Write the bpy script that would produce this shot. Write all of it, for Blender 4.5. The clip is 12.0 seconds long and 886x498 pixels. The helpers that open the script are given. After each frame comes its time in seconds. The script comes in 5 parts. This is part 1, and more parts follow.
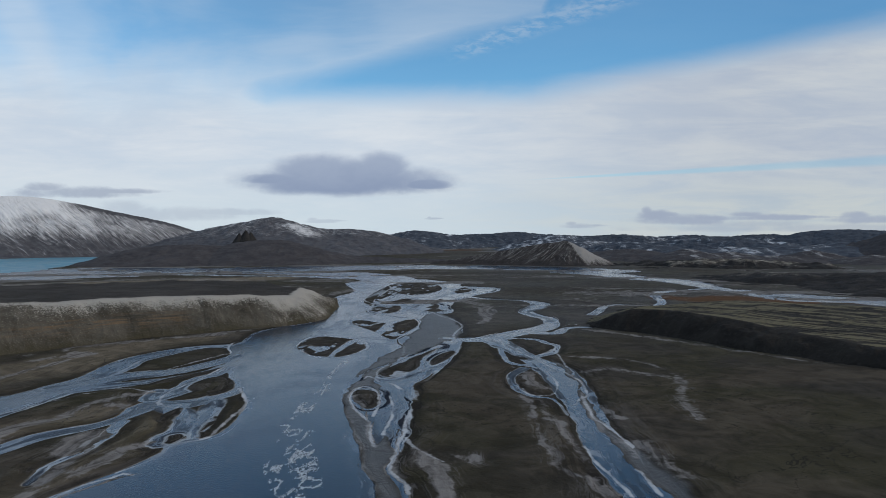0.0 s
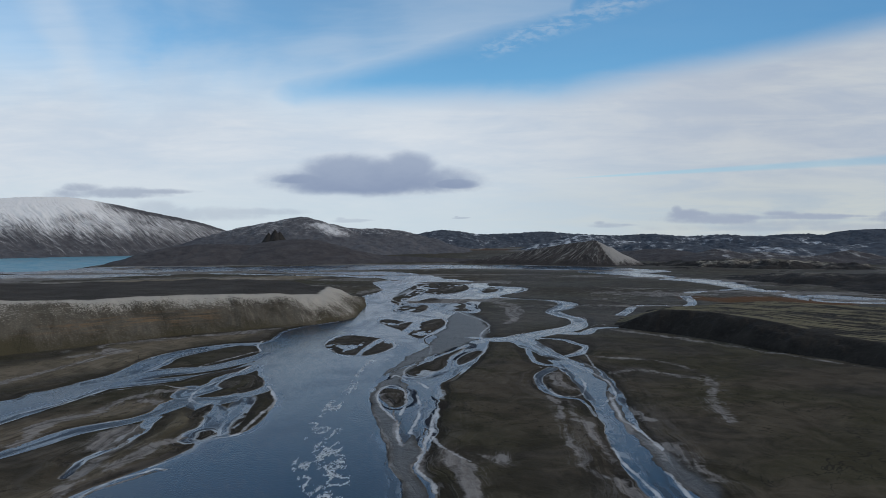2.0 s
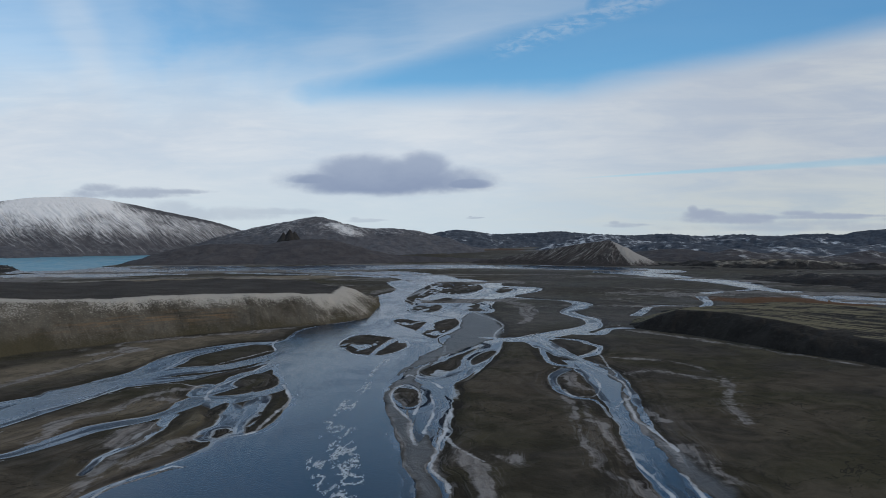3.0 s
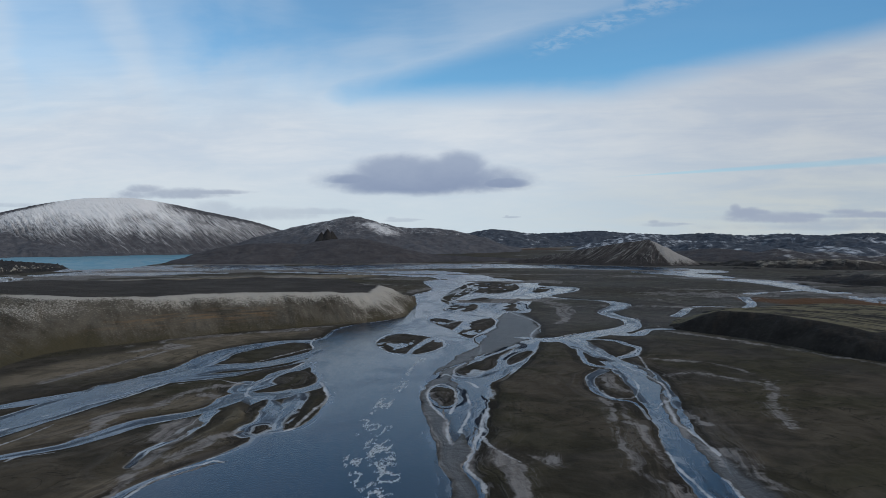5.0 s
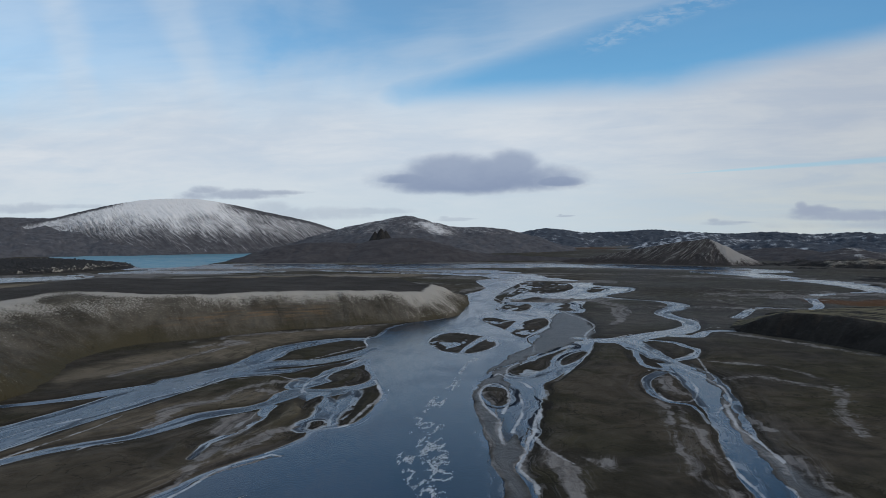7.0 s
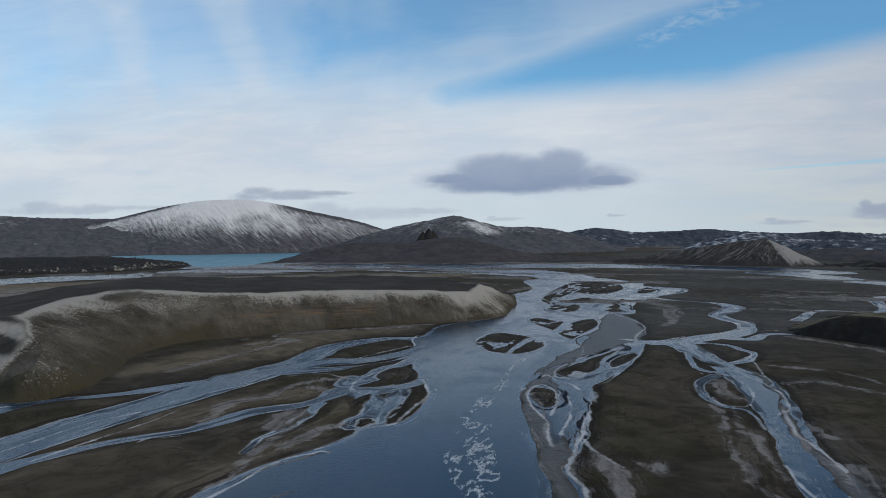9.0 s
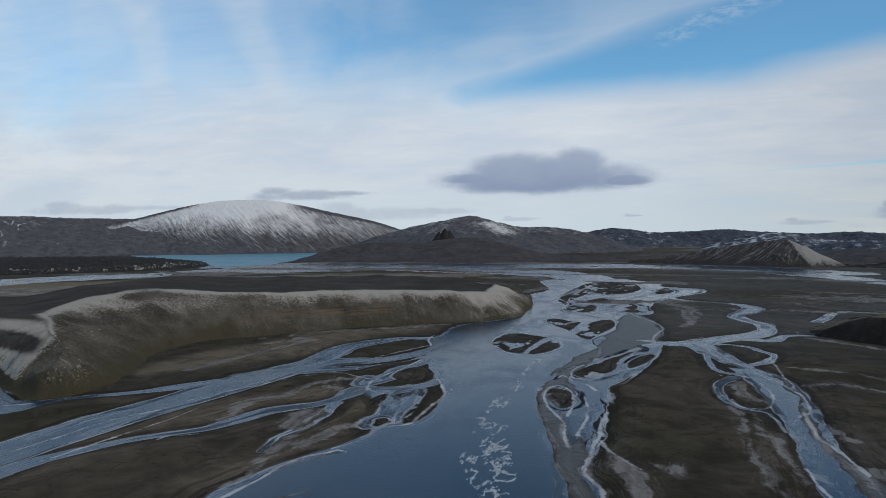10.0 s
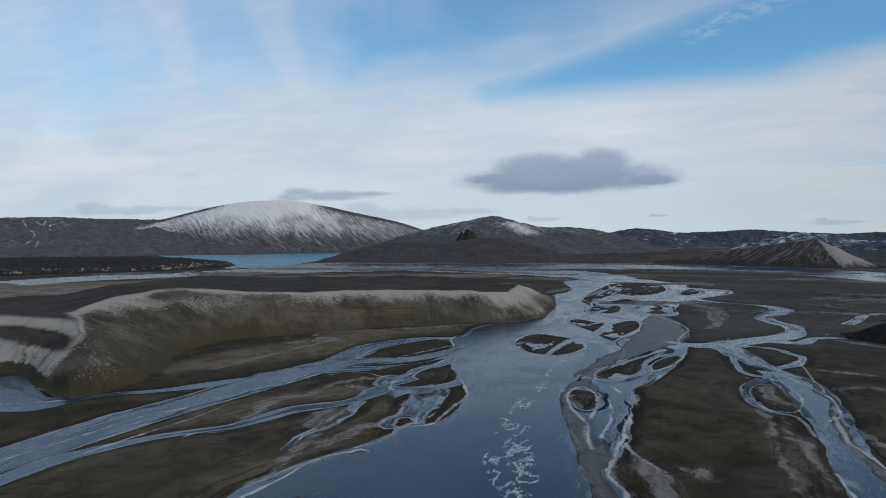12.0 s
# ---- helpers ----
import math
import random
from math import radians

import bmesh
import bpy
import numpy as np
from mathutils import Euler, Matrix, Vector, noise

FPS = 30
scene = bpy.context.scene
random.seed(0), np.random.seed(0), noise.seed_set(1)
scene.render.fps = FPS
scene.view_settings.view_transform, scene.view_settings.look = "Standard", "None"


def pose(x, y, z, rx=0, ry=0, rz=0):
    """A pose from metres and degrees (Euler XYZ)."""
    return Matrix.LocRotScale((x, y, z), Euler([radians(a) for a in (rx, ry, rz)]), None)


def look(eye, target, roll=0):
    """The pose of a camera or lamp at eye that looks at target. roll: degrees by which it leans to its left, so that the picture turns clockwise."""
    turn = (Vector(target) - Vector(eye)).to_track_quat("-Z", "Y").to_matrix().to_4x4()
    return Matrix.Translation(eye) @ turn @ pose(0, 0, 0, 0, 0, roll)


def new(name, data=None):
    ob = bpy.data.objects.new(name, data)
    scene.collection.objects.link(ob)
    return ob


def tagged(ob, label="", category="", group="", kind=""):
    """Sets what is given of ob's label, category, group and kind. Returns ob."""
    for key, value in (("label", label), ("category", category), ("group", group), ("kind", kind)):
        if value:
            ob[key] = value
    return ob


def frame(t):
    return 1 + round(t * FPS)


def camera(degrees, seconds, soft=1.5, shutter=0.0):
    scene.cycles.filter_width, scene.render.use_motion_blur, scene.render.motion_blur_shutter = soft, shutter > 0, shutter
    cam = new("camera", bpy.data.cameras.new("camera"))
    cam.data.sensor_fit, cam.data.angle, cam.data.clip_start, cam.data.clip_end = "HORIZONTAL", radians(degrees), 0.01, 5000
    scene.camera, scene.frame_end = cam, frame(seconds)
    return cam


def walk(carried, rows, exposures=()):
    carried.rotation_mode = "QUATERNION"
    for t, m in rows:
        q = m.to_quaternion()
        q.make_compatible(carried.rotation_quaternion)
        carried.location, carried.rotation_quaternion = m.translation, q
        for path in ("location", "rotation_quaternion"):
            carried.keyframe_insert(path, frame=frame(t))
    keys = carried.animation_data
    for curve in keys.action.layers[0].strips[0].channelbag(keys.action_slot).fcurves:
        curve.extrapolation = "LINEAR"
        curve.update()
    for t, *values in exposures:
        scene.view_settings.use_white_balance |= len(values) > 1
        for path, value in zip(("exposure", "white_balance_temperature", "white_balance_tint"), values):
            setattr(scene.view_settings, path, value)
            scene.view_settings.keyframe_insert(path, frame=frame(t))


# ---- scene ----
# ---- camera: hovers 80 m above the river and turns to its left ----
cam = camera(68.7, 12.0, soft=0.75)
TURN = [(0.0, 0.0, -0.953, 0.03), (0.5, 1.01, -0.954, 0.02), (1.0, 1.264, -0.959, 0.01), (1.5, 1.71, -0.986, 0.01),
        (2.0, 2.392, -0.996, 0.01), (2.5, 3.015, -1.009, 0.0), (3.0, 3.628, -1.012, -0.02), (5.0, 6.822, -1.058, 0.0),
        (5.5, 7.6, -1.073, 0.02), (6.0, 8.466, -1.089, 0.01), (6.5, 9.393, -1.095, 0.05), (7.0, 11.471, -1.126, 0.07),
        (9.0, 15.655, -1.134, 0.09), (9.5, 16.364, -1.133, 0.07), (10.0, 17.089, -1.128, 0.05), (10.5, 17.877, -1.107, 0.06),
        (11.0, 18.39, -1.104, 0.05), (11.5, 18.735, -1.103, 0.055), (12.0, 19.093, -1.098, 0.05)]
EYE = 80.0
walk(cam, [(t, pose(0, 0, EYE, 90 + pitch, roll, yaw)) for t, yaw, pitch, roll in TURN],
     exposures=[(0.0, 0.06), (5.0, 0.03), (12.0, -0.01)])

# ---- node arithmetic ----


class Val:
    """A number flowing through a node tree."""

    def __init__(self, tree, socket):
        self.tree, self.socket = tree, socket

    def op(self, kind, *others):
        n = self.tree.nodes.new("ShaderNodeMath")
        n.operation = kind
        for i, v in enumerate((self, *others)):
            if isinstance(v, Val):
                self.tree.links.new(v.socket, n.inputs[i])
            else:
                n.inputs[i].default_value = v
        return Val(self.tree, n.outputs[0])

    def __add__(self, o): return self.op("ADD", o)
    def __sub__(self, o): return self.op("SUBTRACT", o)
    def __mul__(self, o): return self.op("MULTIPLY", o)
    def __truediv__(self, o): return self.op("DIVIDE", o)
    def __radd__(self, o): return self.op("ADD", o)
    def __rmul__(self, o): return self.op("MULTIPLY", o)
    def __rsub__(self, o): return (self * -1.0) + o
    def max(self, o): return self.op("MAXIMUM", o)
    def min(self, o): return self.op("MINIMUM", o)
    def abs(self): return self.op("ABSOLUTE")

    def ramp(self, a, b):
        """0 at a, 1 at b, smooth between."""
        n = self.tree.nodes.new("ShaderNodeMapRange")
        n.interpolation_type = "SMOOTHSTEP"
        lo, hi, out = (a, b, (0.0, 1.0)) if a < b else (b, a, (1.0, 0.0))
        self.tree.links.new(self.socket, n.inputs[0])
        n.inputs[1].default_value, n.inputs[2].default_value = lo, hi
        n.inputs[3].default_value, n.inputs[4].default_value = out
        return Val(self.tree, n.outputs[0])


def mix(tree, f, a, b):
    """Colour a turning into b as f goes from 0 to 1."""
    n = tree.nodes.new("ShaderNodeMix")
    n.data_type = "RGBA"
    for sock, v in ((n.inputs[0], f), (n.inputs[6], a), (n.inputs[7], b)):
        if isinstance(v, Val):
            tree.links.new(v.socket, sock)
        elif isinstance(v, bpy.types.NodeSocket):
            tree.links.new(v, sock)
        else:
            sock.default_value = (*v, 1.0) if isinstance(v, tuple) else v
    return n.outputs[2]


def grain(tree, vec, scale, detail=4.0, rough=0.55, stretch=(1, 1, 1), turn=0.0, warp=0.0):
    """Fractal noise about 0.5 over the vector vec."""
    m = tree.nodes.new("ShaderNodeMapping")
    m.inputs["Rotation"].default_value = (0, 0, radians(turn))
    m.inputs["Scale"].default_value = stretch
    tree.links.new(vec, m.inputs[0])
    n = tree.nodes.new("ShaderNodeTexNoise")
    n.inputs["Scale"].default_value, n.inputs["Detail"].default_value = scale, detail
    n.inputs["Roughness"].default_value, n.inputs["Distortion"].default_value = rough, warp
    tree.links.new(m.outputs[0], n.inputs["Vector"])
    return Val(tree, n.outputs[0])


# ---- sky ----
SUN_HIGH, SUN_ROUND = 24.0, 100.0        # degrees up, and clockwise from straight ahead
world = bpy.data.worlds.new("sky")
scene.world = world
world.use_nodes = True
wt = world.node_tree
wt.nodes.clear()
sky = wt.nodes.new("ShaderNodeTexSky")
sky.sky_type, sky.sun_disc = "NISHITA", False
sky.sun_elevation, sky.sun_rotation = radians(SUN_HIGH), radians(SUN_ROUND)
sky.altitude, sky.dust_density, sky.ozone_density = 600, 0.4, 1.5
where = wt.nodes.new("ShaderNodeTexCoord").outputs["Generated"]
xyz = wt.nodes.new("ShaderNodeSeparateXYZ")
wt.links.new(where, xyz.inputs[0])
dx, dy, dz = (Val(wt, s) for s in xyz.outputs)
ahead = dy.max(0.12)
u, v = dx / ahead, dz / ahead            # the sky as a flat sheet ahead
flat = wt.nodes.new("ShaderNodeCombineXYZ")
for val, sock in ((u, flat.inputs[0]), (v, flat.inputs[1])):
    wt.links.new(val.socket, sock)
sheet = flat.outputs[0]


def streak(x0, y0, x1, y1, half0, half1, ragged, noise_val):
    """A tapering soft band of sky from one point to another: 1 in its middle."""
    length = math.hypot(x1 - x0, y1 - y0)
    cx, cy = (x1 - x0) / length, (y1 - y0) / length
    a = (u - x0) * cx + (v - y0) * cy
    b = ((v - y0) * cx - (u - x0) * cy).abs()
    wide = (a / length).max(0.0).min(1.3) * (half1 - half0) + half0
    return (b / wide + (noise_val - 0.5) * ragged).ramp(1.25, 0.3) * (a / length).ramp(-0.12, 0.12)


wisp = grain(wt, sheet, 2.4, 6, 0.6, (1.0, 3.2, 1), -12, 0.5)
fine = grain(wt, sheet, 8.0, 7, 0.62, (0.65, 4.6, 1), -12, 0.5)
puff = grain(wt, sheet, 13.0, 6, 0.58, (1.0, 1.5, 1), 0, 0.2)
soft = grain(wt, sheet, 1.3, 4, 0.5, (1.6, 1.0, 1), 25, 0.4)
ripple = grain(wt, sheet, 45.0, 4, 0.6, (1.0, 2.5, 1), -28, 0.4)
# a wedge of open blue between the veils, and a thinner veil high up
low_edge = v - (u - 0.137).max(0.0) * 0.20 - (u + 0.27).min(0.0) * -0.3 - 0.206 + (wisp - 0.5) * 0.05 + (fine - 0.5) * 0.02
high_edge = (u + 0.23) * 0.31 + (u - 0.15).max(0.0) * 2.0 + 0.262 - v + (wisp - 0.5) * 0.08
wedge = low_edge.ramp(-0.018, 0.04) * high_edge.ramp(-0.035, 0.05)
thin = (v + (wisp - 0.5) * 0.10 + (soft - 0.5) * 0.16).ramp(0.15, 0.36) * 0.66
thin = thin + (soft + (wisp - 0.5) * 0.5).ramp(0.5, 0.68) * v.ramp(0.16, 0.3) * 0.22
thin = thin * (1.0 - streak(-0.60, 0.22, -0.71, 0.50, 0.03, 0.07, 2.4, wisp) * 0.30) * (1.0 - streak(-0.84, 0.22, -0.94, 0.55, 0.03, 0.08, 2.4, wisp) * 0.32)
thin = thin * low_edge.ramp(-0.025, 0.03).max(u.ramp(0.06, -0.24))
# overhead, out of view, an added veil closes the blue to whiten the light
thin = thin * dz.ramp(0.85, 0.42) * (u.ramp(-1.3, -0.6) * 0.45 + 0.55)
gap = (wedge * 0.93).max(thin) * dz.ramp(0.95, 0.5)
gap = gap.max(streak(0.17, 0.092, 0.72, 0.1215, 0.001, 0.010, 1.2, wisp) * 0.36)
plume = streak(0.02, 0.285, 0.28, 0.375, 0.016, 0.022, 1.2, fine)
gap = gap * (1.0 - plume * (ripple + (fine - 0.5) * 0.7).ramp(0.35, 0.68) * 0.3)
cover = ((1.0 - gap) * (1.0 + (fine - 0.5) * 0.10)).max(0.0).min(1.0)
veil = mix(wt, (wisp * 0.65 + fine * 0.35).ramp(0.35, 0.66), (0.525, 0.610, 0.715), (0.665, 0.715, 0.770))
veil = mix(wt, (fine.ramp(0.55, 0.75) * u.ramp(0.0, 0.5) * v.ramp(0.10, 0.16) * v.ramp(0.30, 0.2)) * 0.7, veil, (0.52, 0.55, 0.66))
veil = mix(wt, u.ramp(-0.14, 0.5) * 0.85, veil, mix(wt, (wisp * 0.6 + fine * 0.4).ramp(0.38, 0.62), (0.395, 0.452, 0.545), (0.510, 0.550, 0.590)))
veil = mix(wt, v.ramp(0.15, 0.0) * 0.7, veil, mix(wt, u.ramp(-0.1, 0.6), (0.56, 0.66, 0.72), (0.43, 0.51, 0.555)))
veil = mix(wt, v.ramp(0.12, 0.03) * u.ramp(-0.2, 0.5) * fine.ramp(0.35, 0.65) * 0.6, veil, (0.575, 0.605, 0.58))


def puffs(*lumps, ragged_edge=1.1):
    """How deep inside a cloud made of soft lumps (x, y, half width, half height)."""
    body = None
    for x, y, half_w, half_h in lumps:
        px, py = (u - x) / half_w, (v - y) / half_h
        one = 1.0 - px * px - py * py * (1.0 + py.ramp(0.2, -0.6) * 1.2)
        body = one if body is None else body.max(one)
    return body + (puff - 0.5) * ragged_edge + (ripple - 0.5) * 0.25 * ragged_edge


GREY, PALE = (0.238, 0.30, 0.435), (0.33, 0.385, 0.49)
blue = wt.nodes.new("ShaderNodeVectorMath")
blue.operation = "MULTIPLY"
wt.links.new(sky.outputs[0], blue.inputs[0])
blue.inputs[1].default_value = (0.068, 0.130, 0.153)
open_sky = mix(wt, u.ramp(0.1, 0.7) * 0.5, blue.outputs[0], (0.05, 0.17, 0.36))
heaven = mix(wt, cover, open_sky, veil)
big_cloud = puffs((-0.150, 0.086, 0.180, 0.034), (-0.190, 0.103, 0.088, 0.030), (-0.098, 0.104, 0.056, 0.031), (-0.03, 0.082, 0.05, 0.013), (-0.14, 0.102, 0.07, 0.025), (-0.26, 0.09, 0.06, 0.013))
shaded = mix(wt, (v + (puff - 0.5) * 0.05 + (ripple - 0.5) * 0.012).ramp(0.065, 0.125), GREY, (0.32, 0.385, 0.51))
heaven = mix(wt, big_cloud.ramp(-0.2, 0.8) * 0.97, heaven, shaded)
for x, y, a, b, dens in (
        (-0.57, 0.069, 0.098, 0.011, 0.8), (-0.44, 0.036, 0.13, 0.014, 0.4), (-1.02, 0.05, 0.15, 0.012, 0.5),
        (0.365, 0.027, 0.072, 0.010, 0.9), (0.325, 0.034, 0.026, 0.009, 0.9), (0.50, 0.031, 0.08, 0.006, 0.9),
        (0.67, 0.028, 0.08, 0.008, 0.85), (0.21, 0.018, 0.03, 0.005, 0.6), (-0.016, 0.030, 0.012, 0.0025, 0.6),
        (-0.19, 0.026, 0.028, 0.004, 0.4), (0.60, 0.014, 0.3, 0.008, 0.45)):
    heaven = mix(wt, puffs((x, y, a * 1.1, b), (x - a * 0.42, y + b * 0.75, a * 0.34, b * 0.9), (x + a * 0.7, y + b * 0.25, a * 0.8, b * 0.5), ragged_edge=3.2).ramp(-0.35, 1.1) * dens, heaven, PALE)
# below the horizon the world is dark ground
heaven = mix(wt, dz.ramp(-0.01, -0.06), heaven, (0.05, 0.05, 0.05))
back = wt.nodes.new("ShaderNodeBackground")
wt.links.new(heaven, back.inputs[0])
back.inputs[1].default_value = 1.0
wt.links.new(back.outputs[0], wt.nodes.new("ShaderNodeOutputWorld").inputs[0])

lamp = bpy.data.lights.new("sun", "SUN")
lamp.energy, lamp.angle, lamp.color = 2.2, radians(5), (1.0, 0.86, 0.70)
sun = new("sun", lamp)
a, b = radians(SUN_HIGH), radians(SUN_ROUND)
sun.matrix_world = look((1000 * math.sin(b) * math.cos(a), 1000 * math.cos(b) * math.cos(a), 1000 * math.sin(a)), (0, 0, 0))

# ---- materials ----


def material(name):
    m = bpy.data.materials.new(name)
    m.use_nodes = True
    t = m.node_tree
    bsdf = t.nodes["Principled BSDF"]
    return m, t, bsdf, t.nodes.new("ShaderNodeNewGeometry")


def attr(tree, name):
    n = tree.nodes.new("ShaderNodeAttribute")
    n.attribute_name = name
    return Val(tree, n.outputs["Fac"])


def bump(tree, bsdf, height, depth, strength=1.0):
    n = tree.nodes.new("ShaderNodeBump")
    n.inputs["Distance"].default_value, n.inputs["Strength"].default_value = depth, strength
    tree.links.new(height.socket, n.inputs["Height"])
    tree.links.new(n.outputs[0], bsdf.inputs["Normal"])


def put(tree, bsdf, name, value):
    if isinstance(value, Val):
        value = value.socket
    if isinstance(value, bpy.types.NodeSocket):
        tree.links.new(value, bsdf.inputs[name])
    else:
        bsdf.inputs[name].default_value = value


def flow_vector(t, along_scale, across_scale):
    """Coordinates that run with the nearest bank, for streaks drawn out by the water."""
    n = t.nodes.new("ShaderNodeCombineXYZ")
    t.links.new((attr(t, "run") * along_scale).socket, n.inputs[0])
    t.links.new((attr(t, "bank") * across_scale).socket, n.inputs[1])
    return n.outputs[0]


def marbled(t, p, along_scale, across_scale):
    """Coordinates along and across the current, folded by eddies."""
    w = t.nodes.new("ShaderNodeTexNoise")
    w.inputs["Scale"].default_value, w.inputs["Detail"].default_value = 0.03, 3.0
    t.links.new(p, w.inputs["Vector"])
    sep = t.nodes.new("ShaderNodeSeparateColor")
    t.links.new(w.outputs["Color"], sep.inputs[0])
    n = t.nodes.new("ShaderNodeCombineXYZ")
    t.links.new((attr(t, "run") * along_scale + (Val(t, sep.outputs[0]) - 0.5) * 0.9).socket, n.inputs[0])
    t.links.new((attr(t, "bank") * across_scale + (Val(t, sep.outputs[1]) - 0.5) * 1.1).socket, n.inputs[1])
    return n.outputs[0]


def filament(n, at, half):
    """Thin lines where a noise passes a level."""
    return (n - at).abs().ramp(half, half * 0.2)


def sand_material(name, moss, drawn=0.35):
    """Black volcanic sand with olive moss, pale dried crusts and icy rims along the water."""
    m, t, b, g = material(name)
    p = g.outputs["Position"]
    big, mid, small = grain(t, p, 0.010, 5, 0.6, warp=0.5), grain(t, p, 0.06, 6, 0.62, warp=0.8), grain(t, p, 0.9, 5, 0.65)
    swirl = grain(t, p, 0.16, 6, 0.65, warp=1.2)
    strand = grain(t, flow_vector(t, 0.022, 0.34), 1.0, 6, 0.66, warp=0.7)
    eddy = marbled(t, p, 0.013, 0.13)
    fold, fold_fine = grain(t, eddy, 1.0, 3, 0.5, warp=0.9), grain(t, eddy, 2.3, 4, 0.55, warp=0.8)
    crust, bank, silt, rust = attr(t, "crust"), attr(t, "bank"), attr(t, "silt"), attr(t, "rust")
    rime, dry = attr(t, "rime"), attr(t, "dry")
    near = bank.ramp(30.0, 4.0) * (drawn + crust.ramp(-24.0, -5.0) * 0.3)
    col = mix(t, mid.ramp(0.3, 0.7), (0.0195, 0.0176, 0.0146), (0.0385, 0.0346, 0.0290))
    col = mix(t, big.ramp(0.38, 0.62) * moss, col, mix(t, mid.ramp(0.35, 0.65), (0.0240, 0.0220, 0.0132), (0.0380, 0.0352, 0.0220)))
    brown = grain(t, p, 0.0065, 5, 0.6, (1.0, 1.6, 1), 30, 0.7)
    col = mix(t, (brown + (mid - 0.5) * 0.25).ramp(0.47, 0.62) * 0.75, col, mix(t, mid.ramp(0.3, 0.7), (0.034, 0.0285, 0.0220), (0.060, 0.0510, 0.0395)))
    col = mix(t, (swirl + (small - 0.5) * 0.3).ramp(0.58, 0.78) * 0.3, col, (0.038, 0.032, 0.026))
    col = mix(t, (small + (mid - 0.5) * 0.4).ramp(0.6, 0.85) * 0.4, col, (0.040, 0.036, 0.030))
    col = mix(t, dry * (0.35 + strand.ramp(0.4, 0.62) * 0.3 + mid.ramp(0.4, 0.6) * 0.35), col, (0.155, 0.130, 0.098))
    # bands of washed and unwashed sand beside the water
    col = mix(t, fold.ramp(0.53, 0.68) * near * 0.55, col, (0.088, 0.081, 0.078))
    col = mix(t, fold_fine.ramp(0.47, 0.36) * near * 0.7, col, (0.0095, 0.0085, 0.008))
    col = mix(t, bank.ramp(7.0, 2.0) * bank.ramp(0.2, 1.4) * (0.3 + mid.ramp(0.4, 0.6) * 0.5), col, (0.0085, 0.0075, 0.007))
    line2 = grain(t, p, 0.035, 5, 0.55, warp=1.5)
    creek = ((line2 - 0.5).abs() - (mid - 0.5) * 0.012).ramp(0.010, 0.003)
    col = mix(t, creek * big.ramp(0.42, 0.55) * 0.7, col, (0.011, 0.010, 0.009))
    col = mix(t, rust * (0.4 + mid * 0.6), col, (0.075, 0.036, 0.016))
    # besides real silt flats, this carries the far plain's painted glare
    col = mix(t, silt * 0.92, col, mix(t, (strand * 0.5 + mid * 0.5).ramp(0.36, 0.66), (0.034, 0.034, 0.036), (0.058, 0.057, 0.059)))
    pale = (crust.ramp(-5.0, 3.0) * 0.95 + (fold - 0.5) * 1.3 + (swirl - 0.5) * 1.0 + (mid - 0.5) * 1.2 - 0.44).ramp(0.05, 0.42) * crust.ramp(-5.0, -1.0)
    col = mix(t, pale * 0.68, col, mix(t, (swirl * 0.3 + small * 0.1 + fold_fine * 0.6).ramp(0.4, 0.6), (0.060, 0.057, 0.057), (0.185, 0.18, 0.183)))
    thread = filament(fold, 0.52, 0.022).max(filament(fold_fine, 0.5, 0.028)) * (near * 0.6).max(crust.ramp(-6.0, -1.0) * 0.9) * mid.ramp(0.4, 0.58)
    col = mix(t, thread * 0.35, col, (0.15, 0.148, 0.152))
    rim = (bank.abs() * 0.9 + (swirl - 0.5) * 1.8 + (mid - 0.5) * 2.6).ramp(0.75, 0.1) * big.ramp(0.42, 0.58)
    col = mix(t, rim * 0.55, col, (0.27, 0.285, 0.305))
    frost = (rime + (swirl - 0.5) * 2.9 + (small - 0.5) * 1.0).ramp(-0.6, 0.3)
    col = mix(t, frost * (0.4 + mid.ramp(0.4, 0.6) * 0.45), col, (0.33, 0.345, 0.37))
    put(t, b, "Base Color", col)
    put(t, b, "Roughness", 0.92 - silt * 0.5)
    put(t, b, "Specular IOR Level", 0.04 + silt * 0.10)
    bump(t, b, small * 0.4 + mid * 1.5 + swirl * 0.6 + fold_fine * near * 1.2, 0.7, 0.7)
    return m


SAND = sand_material("black_sand", 0.9)
BAR_SAND = sand_material("bar_sand", 0.35, 1.0)


